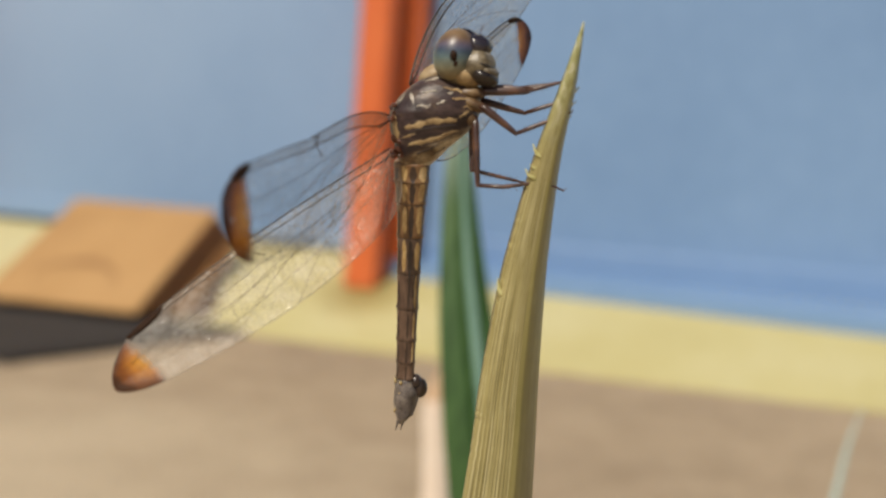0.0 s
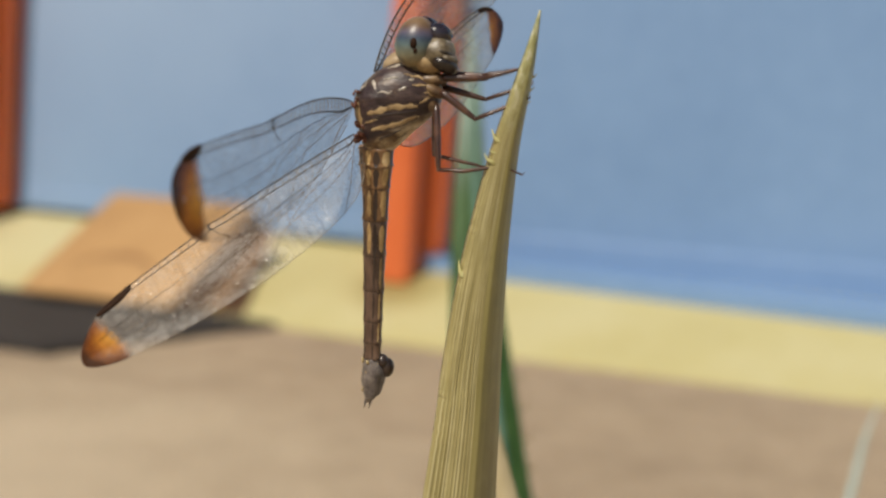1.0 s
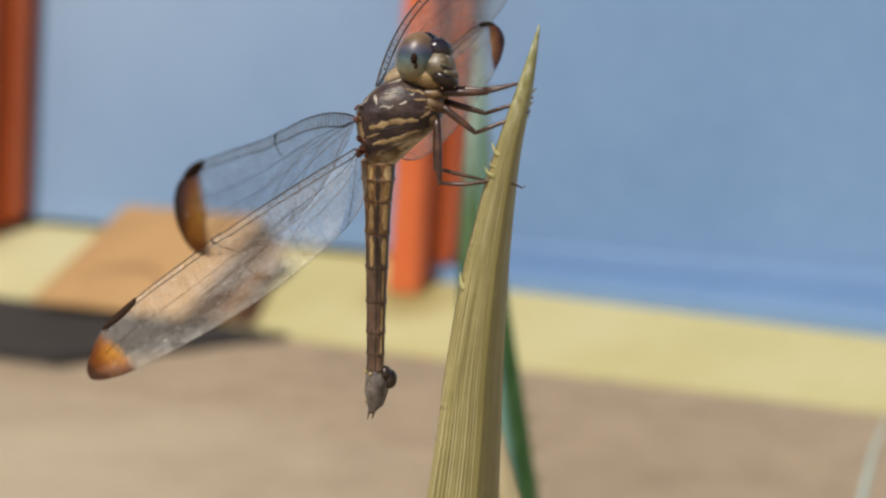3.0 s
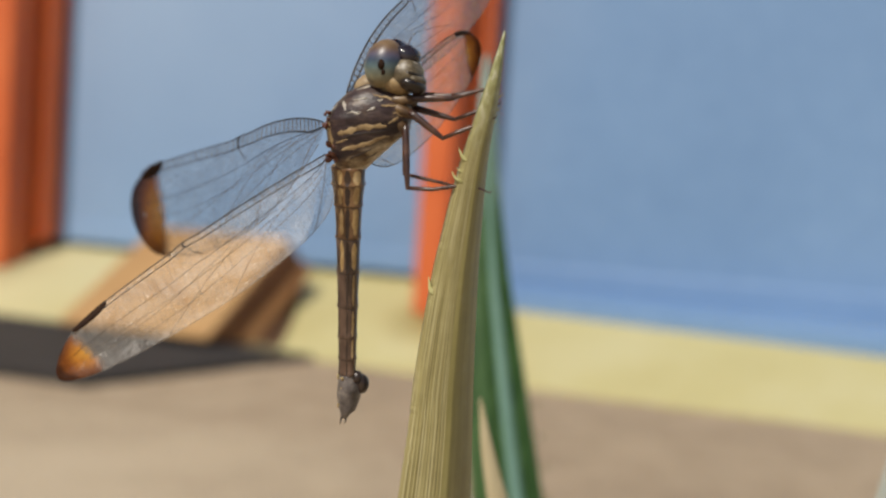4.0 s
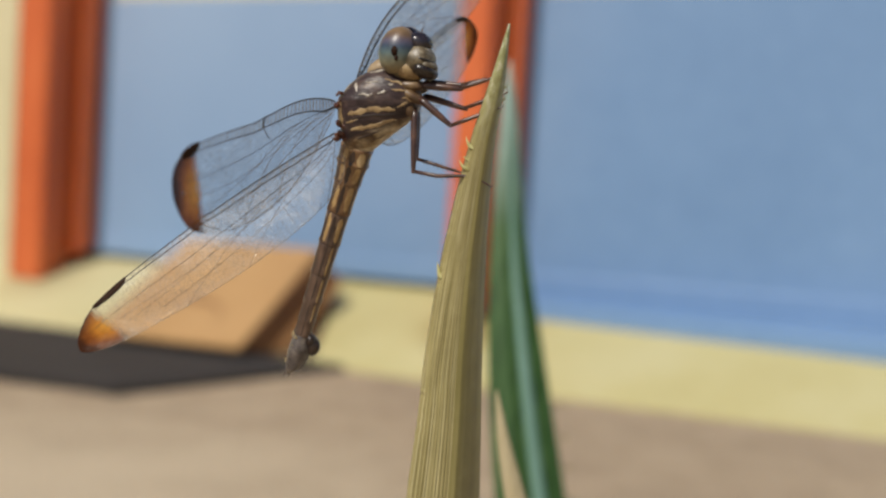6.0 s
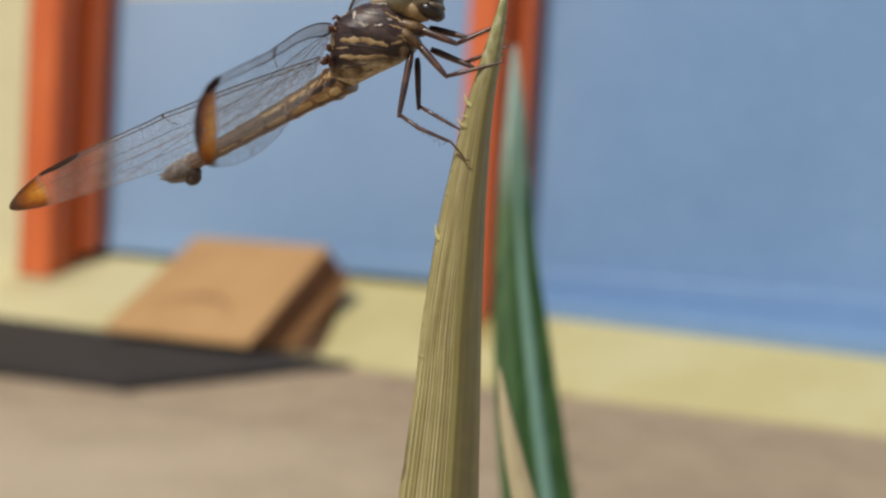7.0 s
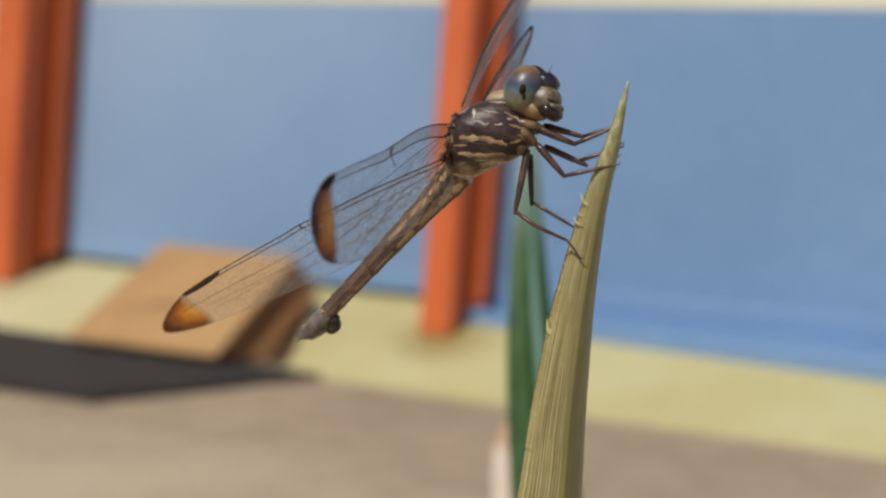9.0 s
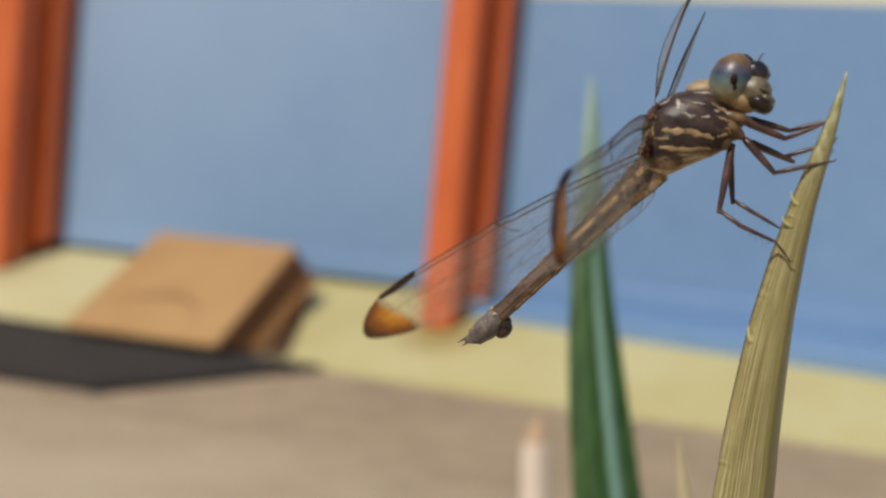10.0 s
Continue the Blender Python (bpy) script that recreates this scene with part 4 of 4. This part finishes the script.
        part("stripe", bm, (M_STRIPE, M_SUTURE, M_ABD_DARK)[pale], tho, ("cream stripe", "thin white line", "dark brown mark")[pale])
    rng = random.Random(11)
    for at, r in ((V(-4.05, -1.7, 0.5), 0.46), (V(-3.5, -1.4, -2.9), 0.46)):
        for k in range(12):
            bm = bmesh.new()
            c = at + V(rng.uniform(-0.45, 0.45), rng.uniform(-0.4, 0.3), rng.uniform(-0.95, 0.8))
            q = r * rng.uniform(0.40, 0.75)
            blob(bm, c, (q * rng.uniform(0.9, 1.7) * mm, q * 0.8 * mm, q * 0.85 * mm), Euler((rng.random(), rng.random(), rng.random())).to_matrix(), 12, 8)
            for v in bm.verts:
                v.co += v.normal * 0.16 * mm * noise.noise(v.co * 2600)
            part("wing_hinge", bm, M_HINGE, fly, "reddish brown wing hinge")
    # tan collar and leg bases
    bm = bmesh.new()
    blob(bm, V(0.1, 0.6, 4.75), (2.0 * mm, 1.6 * mm, 1.15 * mm), Euler((0, -0.5, 0)).to_matrix())
    part("collar", bm, M_TANSKIN, fly, "tan collar behind the head")
    for p, r, tilt in ((V(3.7, -1.9, 3.0), (1.7, 0.9, 0.62), -0.1), (V(3.7, -1.9, 1.9), (1.7, 0.9, 0.62), 0.35), (V(3.3, -1.4, 0.7), (1.3, 0.9, 0.75), 0.8), (V(3.8, 0.3, 3.0), (1.5, 0.9, 0.7), 0.0), (V(3.8, 0.4, 1.9), (1.6, 0.9, 0.7), 0.3), (V(3.5, 0.6, 0.8), (1.3, 0.9, 0.75), 0.8)):
        bm = bmesh.new()
        blob(bm, p, tuple(q * mm for q in r), Euler((0, tilt, 0)).to_matrix(), 18, 12)
        for v in bm.verts:
            v.co += v.normal * 0.10 * mm * noise.noise(v.co * 1400)
        part("leg_base", bm, M_COXA, fly, "tan and brown leg base")


def build_abdomen(fly):
    """Local z runs from the thorax to the tail."""
    cuts = [0.0, 1.9, 4.2, 7.8, 11.7, 15.6, 19.1, 21.6, 23.4]
    rad = [1.95, 1.84, 1.55, 1.38, 1.26, 1.15, 1.08, 1.02, 1.02]

    def skin(a, r, z):
        """A point of the keeled cross-section: a ridge along the back and one along each lower side."""
        q = r * (1 + 0.075 * math.cos(3 * (a - math.pi)) + 0.02 * noise.noise((math.cos(a) * 1.5, math.sin(a) * 1.5, z * 0.7)))
        return V(q * math.cos(a), q * 1.03 * math.sin(a), z)

    def ring(z, r, n=30):
        return [skin(k * math.tau / n, r, z) for k in range(n)]

    def swell(q):
        """Waist of a segment at the fraction q of its length: narrow middle, flared hind rim."""
        return 0.985 - 0.035 * math.sin(math.pi * q) + 0.065 * max(0.0, (q - 0.75) / 0.25) ** 2
    rng = random.Random(5)
    top = None
    for i in range(8):
        z0, z1, r0, r1 = cuts[i], cuts[i + 1], rad[i], rad[i + 1]
        rings = [ring(z0 - 0.25, r0 * 0.86)]
        for k in range(9):
            q = k / 8
            rings.append(ring(z0 + (z1 - z0) * q, (r0 + (r1 - r0) * q) * swell(q)))
        rings.append(ring(z1 + 0.12, r1 * 0.86))
        bm = bmesh.new()
        loft(bm, rings)
        seg = part("abdomen" if top is None else "segment", bm, M_ABD if i < 3 else M_ABD_GREY, top or fly, "glossy golden brown keeled abdomen" if top is None else "")
        if top is None:
            top = seg
        bm = bmesh.new()
        wide = 0.18 if i < 3 else 0.08
        loft(bm, [ring(z1 - wide, r1 * 1.01), ring(z1 - 0.05, r1 * 1.02), ring(z1, r1 * 1.02), ring(z1 + 0.05, r1 * 1.0)])
        part("seam_ring", bm, M_ABD_DARK, top, "dark ring between segments")
        # marks along the segment: angle, half width, reach; worn and uneven
        fore = i < 4
        for ang, w, mat, nm, lo, hi in ((124, 11, M_ABD_PALE, "side_patch", -0.92, 0.86), (93, 10 if fore else 5, M_ABD_DARK, "side_line", -0.95, 0.98), (60, 12 if fore else 6, M_ABD_PALE, "side_patch", -0.92 if fore else -0.99, 0.84 if fore else 0.98), (34, 6 if fore else 3, M_ABD_DARK, "side_line", -0.9, 0.95), (12, 8, M_ABD_PALE, "side_patch", -0.8, 0.7), (155, 7, M_ABD_DARK, "side_line", -0.6, 0.95)):
            if nm == "side_patch" and (i > 6 or (ang != 60 and i > 3)):
                continue
            bm = bmesh.new()
            rows = []
            lo, hi = lo + rng.uniform(-0.05, 0.14), hi + rng.uniform(-0.16, 0.02)
            for k in range(13):
                q = lo + (hi - lo) * k / 12
                f = 0.5 + q / 2
                z = z0 + (z1 - z0) * f
                r = (r0 + (r1 - r0) * f) * swell(f) * 1.014
                ww = w * (1 - abs(k / 6 - 1) ** 5 * 0.75) * (1 + 0.5 * noise.noise((z * 1.4, ang, i)))
                mid = ang + 2.5 * noise.noise((z, ang * 0.7, 4.0))
                rows.append([skin(radians(mid + a * ww), r, z) for a in (-1, -0.5, 0, 0.5, 1)])
            loft(bm, rows, closed=False)
            part(nm, bm, mat, top, "cream patch" if nm == "side_patch" else "dark line")
    bm = bmesh.new()
    tail = [(23.1, 0.0, 0.93), (23.7, 0.0, 0.97), (24.3, 0.05, 1.12), (24.9, 0.12, 1.27), (25.5, 0.15, 1.32), (26.1, 0.1, 1.24), (26.8, 0.0, 1.08), (27.5, -0.12, 0.86), (28.2, -0.22, 0.56), (28.8, -0.3, 0.15)]
    loft(bm, [[V(x + r * 1.05 * math.cos(k * math.tau / 18), r * math.sin(k * math.tau / 18), z) for k in range(18)] for z, x, r in tail])
    for v in bm.verts:
        v.co += Vector((1, 1, 0.3)) * (0.30 * mm * noise.noise(v.co * 1100) + 0.12 * mm * noise.noise(v.co * 3100))
    part("tail_end", bm, M_BULB, top, "grey swollen tail end")
    bm = bmesh.new()
    blob(bm, V(1.55, -0.1, 24.6), (0.85 * mm, 0.8 * mm, 1.15 * mm), seg=18, rings=12)
    blob(bm, V(1.05, 0.1, 23.8), (0.7 * mm, 0.8 * mm, 0.8 * mm), seg=14, rings=10)
    part("egg_scoop", bm, M_ABD_DARK, top, "dark egg scoop under the tail")
    for k in range(11):
        bm = bmesh.new()
        z = rng.uniform(23.5, 25.0) if k < 8 else rng.uniform(26.8, 28.0)
        a = radians(rng.uniform(115, 215))
        q = rng.uniform(0.10, 0.20)
        blob(bm, V(1.08 * math.cos(a), 1.08 * math.sin(a), z), (q * mm, q * mm, q * 1.5 * mm), Euler((rng.random(), rng.random(), 0)).to_matrix(), 8, 6)
        part("crumb", bm, M_CRUMB, top, "pale yellow crumb on the tail")
    for x in (-0.55, 0.0):
        bm = bmesh.new()
        tube(bm, [V(x, 0, 27.6), V(x - 0.15, -0.2, 28.7), V(x - 0.35, -0.2, 29.6)], [0.22 * mm, 0.16 * mm, 0.03 * mm], 7)
        part("cercus", bm, M_BULB, top)
    return top


def wing_y(f, hind):
    """Leading and trailing edge (mm) at the fraction f of the wing's length; the tip closes in a half ellipse."""
    lead = -0.55 * math.sin(math.pi * min(1, f * 1.05)) - (0.25 if 0.45 < f < 0.55 else 0.0) * (1 - abs(f - 0.5) * 20)
    if not hind and f < 0.5:
        lead -= 1.0 * math.sin(math.pi * f * 2) ** 0.8
    if hind:
        base = 1.3 + 5.0 * (1 - math.exp(-f / 0.06)) + 1.8 * math.sin(math.pi * min(1.0, f * 1.9) / 2)
    else:
        base = 1.6 + 7.2 * math.sin(math.pi * min(1.0, f * 1.35) / 2) ** 0.9
    bend, end, power = (0.45, 5.7, 2.0) if hind else (0.70, 6.2, 2.6)
    if f > bend:
        base -= (base - end) * ((f - bend) / (1 - bend)) ** power
    t = max(0.0, (f - TIP_FROM) / (1 - TIP_FROM))
    shut = 1 - math.sqrt(max(0.0, 1 - t * t))
    mid = lead + (base - lead) * (0.74 if hind else 0.50)
    if hind and f > 0.72:
        lead += 1.3 * ((f - 0.72) / 0.28) ** 2
    return lead + (mid - lead) * shut, base + (mid - base) * shut


TIP_FROM = 0.885


def build_wing(name, fly, length, hind, label):
    n, nc = 56, 8
    a, b = wing_y(TIP_FROM, hind)
    film = wing_mat(name + "_film", (0.912 if hind else 0.878) * length * 0.001, 0.18 if hind else 0.06, (TIP_FROM * length * mm, (a + b) / 2 * mm), ((1 - TIP_FROM) * length * mm, (b - a) / 2 * 1.2 * mm))
    def camber(f, q):
        """The rear half of a forewing sags out of the plane."""
        return 0.0 if hind else 1.7 * math.sin(math.pi * min(1.0, f / 0.92)) * max(0.0, q) ** 1.4

    bm = bmesh.new()
    rows = []
    for i in range(n + 1):
        f = 1 - (1 - i / n) ** 2.2
        a, b = wing_y(f, hind)
        rows.append([V(f * length, a + (b - a) * k / nc, (0.16 * ((k % 2) - 0.5) * (1 - f) + 0.25 * math.sin(f * 5 + k * 0.5)) * min(1.0, (b - a) / 4) + camber(f, k / nc)) for k in range(nc + 1)])
    loft(bm, rows, closed=False)
    w = part(name, bm, film, fly, label)

    def z_at(f, q):
        return 0.25 * math.sin(f * 5 + q * nc * 0.5) + 0.02

    def pt(f, q):
        a, b = wing_y(f, hind)
        return V(f * length, a + (b - a) * q, z_at(f, q) * min(1.0, (b - a) / 4) + camber(f, q))

    def gap(f):
        a, b = wing_y(f, hind)
        return min(0.34, (0.95 * (1 - 0.6 * f) if hind else (1.5 if length < 30 else 0.95) * min(1.0, f * 9 + 0.3) * (1 - 0.62 * f)) / max(0.5, b - a))
    # long veins, stouter on the far pair
    bold = 1.5 if length in (25.0, 33.0) else 1.05
    main = [("leading_vein", lambda f: 0.0, 0.0, 0.97, 0.08 * bold), ("radius_vein", gap, 0.0, 0.9, 0.075 * bold), ("middle_vein", lambda f: 0.30 + 0.12 * f * f, 0.02, 0.93, 0.040),
            ("fork_vein", lambda f: 0.38 + 0.22 * f, 0.04, 0.86, 0.032), ("branch_vein", lambda f: 0.30 + 0.72 * max(0.0, f - 0.28), 0.28, 0.84, 0.032), ("rear_vein", lambda f: 0.5 + 0.45 * f ** 1.3, 0.05, 0.74, 0.032), ("sweep_vein", lambda f: 0.34 + 0.66 * ((f - 0.08) / 0.40) ** 1.9, 0.08, 0.48, 0.030),
            ("sweep_vein", lambda f: 0.36 + 0.62 * ((f - 0.22) / 0.46) ** 2.1, 0.22, 0.68, 0.034), ("lobe_vein", lambda f: 0.30 + 0.70 * (f / 0.17) ** 0.8, 0.005, 0.17, 0.036), ("trailing_edge", lambda f: 1.0, 0.03, 0.97, 0.07 if length in (25.0, 33.0) else 0.035)]
    for nm, q, f0, f1, r in main:
        bm = bmesh.new()
        fs = [f0 + (f1 - f0) * i / 30 for i in range(31)]
        tube(bm, [pt(f, q(f)) for f in fs], [r * mm * (1.0 - 0.45 * f) for f in fs], 6)
        part("vein", bm, M_VEIN if r > 0.038 else M_NET, w)
    # cross veins between the leading veins, and branches behind
    bm = bmesh.new()
    for i in range(34):
        f = 0.03 + 0.82 * i / 33
        tube(bm, [pt(f, 0.0), pt(f + 0.006, gap(f + 0.006))], (0.034 if hind else 0.058 - 0.03 * f) * mm, 5)
    rng = random.Random(7 if hind else 3)
    for i in range(44):
        f = 0.06 + 0.82 * i / 43
        q0 = gap(f)
        q1 = 0.30 + 0.12 * f * f
        q2 = 0.38 + 0.22 * f
        q3 = min(1.0, 0.5 + 0.45 * f ** 1.3)
        for a, b in ((q0, q1), (q1, q2), (q2, q3), (q3, 1.0)):
            s = rng.uniform(-0.008, 0.012)
            tube(bm, [pt(f + s, a), pt(min(0.97, f + s + 0.012), b)], 0.009 * mm, 4)
    part("vein_net", bm, M_NET, w)
    bm = bmesh.new()
    tube(bm, [pt(0.5, 0.0), pt(0.506, gap(0.5) * 0.6), pt(0.5, gap(0.5))], 0.11 * mm, 6)
    tube(bm, [pt(0.5, gap(0.5)), pt(0.49, 0.18), pt(0.47, 0.27)], 0.045 * mm, 5)
    part("nodus", bm, M_VEIN, w)
    bm = bmesh.new()
    f0, f1 = (0.775, 0.90) if hind else (0.855, 0.945)
    if hind and length < 30:
        f0, f1 = 0.85, 0.955
    up = [pt(f0 + (f1 - f0) * i / 10, -0.01) + V(0, -0.05, 0.05) for i in range(11)]
    dn = [pt(f0 + (f1 - f0) * i / 10, 0.02 + (0.075 if hind else 0.10) * math.sin(math.pi * i / 10) ** 0.5) + V(0, 0, 0.05) for i in range(11)]
    loft(bm, [[u, d, d - V(0, 0, 0.1), u - V(0, 0, 0.1)] for u, d in zip(up, dn)])
    part("stigma", bm, M_STIGMA, w, "dark spot on the wing edge")
    if name == "forewing" and length < 30:
        bm = bmesh.new()
        for z in (0.05, -0.05):
            blob(bm, pt(0.952, 0.56) + V(0, 0, z), (0.13 * mm, 0.17 * mm, 0.05 * mm), seg=10, rings=6)
        part("fleck", bm, M_SUTURE, w, "tiny pale fleck on the wing tip")
    return w


def build_leg(fly, a, b, thick, kink):
    """Coxa, knee and foot at rest (a) and after the body has risen (b)."""
    lf = max((V(*p[1]) - V(*p[0])).length for p in (a, b))
    lt = max((V(*p[2]) - V(*p[1])).length for p in (a, b))
    bm = bmesh.new()
    tube(bm, [(0, 0, 0), (lf * 0.15, 0, 0), (lf * 0.6, 0, 0), (lf * 0.95, 0, 0), (lf, 0, 0)], [0.40 * thick * mm, 0.54 * thick * mm, 0.48 * thick * mm, 0.34 * thick * mm, 0.25 * thick * mm], 9)
    blob(bm, (lf, 0, 0), (0.30 * thick * mm,) * 3, seg=10, rings=6)
    femur = part("leg", bm, M_LEG, fly, "dark brown bristly leg")
    bm = bmesh.new()
    tube(bm, [(0, 0, 0), (lt * 0.3, 0, 0), (lt * 0.68, kink * 0.6, 0), (lt * 0.72, kink * 0.7, 0), (lt * 0.9, kink * 0.3, 0), (lt * 1.0, 0, 0), (lt * 1.03, 0.0003, 0)], [x * thick * mm for x in (0.27, 0.29, 0.23, 0.17, 0.14, 0.12, 0.04)], 8)
    tibia = part("tibia", bm, M_LEG, femur)
    bm = bmesh.new()
    rng = random.Random(int(lf * 1e6))
    for i in range(14):
        x = lt * (0.1 + 0.55 * i / 13)
        s = 1 if i % 2 else -1
        d = Vector((0.55, 0.75 * s, rng.uniform(-0.4, 0.4))).normalized() * 0.55 * mm
        tube(bm, [(x, 0, 0), Vector((x, 0, 0)) + d], [0.035 * mm, 0.012 * mm], 4)
    part("bristles", bm, M_LEG, femur).parent = tibia

    def frames(p, body):
        c, k, f = [V(*q) for q in p]
        fw = basis(c, k - c, (0, -1, 0.2))
        tw = basis(k, f - k, (0.3, -0.2, 1))
        return body.inverted() @ fw, fw.inverted() @ tw
    fa, ta = frames(a, BODY_A)
    fb, tb = frames(b, BODY_B)
    KEYED.append((femur, fa, fb))
    KEYED.append((tibia, ta, tb))


def build_dragonfly():
    fly = holder("dragonfly", BODY_A, "brown striped dragonfly with amber wing tips on a dry leaf", "dragonfly")
    build_thorax(fly)
    build_head(fly)
    abd = build_abdomen(fly)
    # root, along the wing, across it: at rest, after the rise, and at the height of the lift
    wings = [("forewing", 29.0, False, ((0.45, 128.4, 183.1), (-0.4534, -0.8633, -0.2214), (0.0005, 0.2482, -0.9687)), ((0.67, 129.2, 187.5), (-0.4064, -0.8737, -0.2673), (-0.0128, 0.2980, -0.9545)), ((0.35, 128.8, 188.0), (-0.2506, -0.9072, -0.3379), (-0.1652, 0.3840, -0.9085))),
             ("hindwing", 35.5, True, ((0.71, 130.2, 179.8), (-0.7589, -0.2368, -0.6066), (0.6389, -0.4509, -0.6233)), ((0.07, 129.5, 184.0), (-0.7921, -0.3647, -0.4895), (0.5834, -0.6883, -0.4312)), ((-0.9, 129.3, 184.6), (-0.8811, -0.1768, -0.4387), (0.4262, -0.6988, -0.5745))),
             ("forewing", 33.0, False, ((2.4, 132.4, 186.6), (0.37, 0.578, 0.728), (0.8, 0.45, -0.7)), ((1.6, 132.2, 190.2), (0.288, 0.588, 0.754), (0.04, 0.79, -0.62)), None),
             ("hindwing", 25.0, True, ((2.6, 133.5, 181.8), (12.8, 14.5, 16.2), (0.36, 0.46, -0.81)), ((2.6, 134.0, 187.6), (6.2, 14.0, 13.5), (0.0, 0.80, -0.63)), None)]
    for name, length, hind, a, b, c in wings:
        w = build_wing(name, fly, length, hind, "clear veined wing with an amber brown tip")
        pa = BODY_A.inverted() @ basis(V(*a[0]), a[1], a[2])
        pb = BODY_B.inverted() @ basis(V(*b[0]), b[1], b[2])
        pc, pd = pb, pb
        if c:
            pc = basis(V(*c[0]), c[1], c[2])
            # beat down just after the rise
            low = Vector((-0.58, -0.58, -0.57) if hind else (-0.13, -0.91, -0.383)).normalized()
            swing = pc.to_3x3().col[0].normalized().rotation_difference(low).to_matrix().to_4x4()
            pd = Matrix.Translation(pc.translation) @ swing @ pc.to_3x3().to_4x4()
            pc, pd = BODY_B.inverted() @ pc, BODY_B.inverted() @ pd
        WINGS.append((w, pa, pb, pc, pd))
    legs = [(((9.67, 128.0, 186.2), (13.7, 127.6, 186.4), (17.6, 127.2, 187.7)), ((9.72, 127.65, 187.95), (13.85, 127.0, 186.5), (18.0, 126.5, 188.6)), 1.0, 0.0),
            (((9.7, 131.0, 186.7), (13.3, 129.9, 186.8), (17.6, 128.6, 187.6)), ((10.7, 130.7, 188.5), (14.9, 129.3, 187.5), (17.9, 128.1, 188.6)), 0.9, 0.0),
            (((9.5, 127.9, 184.8), (13.2, 127.3, 182.2), (18.6, 126.9, 184.7)), ((9.9, 127.6, 186.2), (13.0, 126.7, 183.0), (18.7, 126.0, 184.7)), 0.95, 0.0),
            (((9.4, 131.3, 185.5), (14.3, 130.2, 184.4), (18.3, 129.2, 186.0)), ((11.0, 130.8, 186.2), (14.6, 129.6, 184.8), (19.3, 128.4, 186.7)), 0.9, 0.0),
            (((9.1, 128.9, 183.7), (9.8, 128.0, 176.75), (18.5, 127.6, 176.8)), ((9.0, 128.5, 185.6), (8.15, 127.7, 178.8), (15.5, 126.85, 174.3)), 0.95, 0.0011),
            (((9.1, 131.6, 183.7), (9.3, 130.4, 178.2), (16.0, 129.7, 177.1)), ((9.5, 131.2, 185.2), (10.0, 130.1, 180.0), (14.9, 129.0, 177.5)), 0.85, 0.0)]
    for a, b, thick, kink in legs:
        build_leg(fly, a, b, thick * 0.82, kink)
    return fly, abd


FLY, ABDOMEN = build_dragonfly()

def abdomen_world(base, tail_at, side=(0, -1, 0)):
    """Local z towards the tail, local x to the animal's underside."""
    z = (Vector(tail_at) - Vector(base)).normalized()
    y = (Vector(side) - z * Vector(side).dot(z)).normalized()
    x = y.cross(z)
    m = Matrix((x, y, z)).transposed().to_4x4()
    m.translation = base
    return m


def motions():
    rise = [(0.0, 0), (5.75, 0), (6.55, 1), (10.0, 1)]
    walk(FLY, [(t, BODY_B if k else BODY_A) for t, k in rise])
    for ob, a, b in KEYED:
        walk(ob, [(t, b if k else a) for t, k in rise])
    for ob, a, b, c, d in WINGS:
        walk(ob, [(0.0, a), (5.75, a), (6.55, d), (6.80, d), (6.98, c), (7.25, c), (7.7, b), (10.0, b)])
    hang = BODY_A.inverted() @ abdomen_world(V(3.3, 131.2, 178.6), V(4.4, 135.6, 149.0))
    base = V(1.9, 130.6, 182.6)
    held = BODY_B.inverted() @ abdomen_world(base, V(-15.2, 139.8, 161.6))
    high = BODY_B.inverted() @ abdomen_world(base, V(-19.1, 141.4, 171.4))
    low = BODY_B.inverted() @ abdomen_world(base, V(-14.1, 139.9, 161.2))
    falling = BODY_B.inverted() @ abdomen_world(base, V(-17.3, 140.6, 167.0))
    swung = BODY_B.inverted() @ abdomen_world(base, V(-14.65, 139.85, 161.4))
    walk(ABDOMEN, [(0.0, hang), (5.75, hang), (6.5, high), (7.3, high), (7.4, falling), (7.5, swung), (7.6, low), (8.0, held), (10.0, held)])


motions()
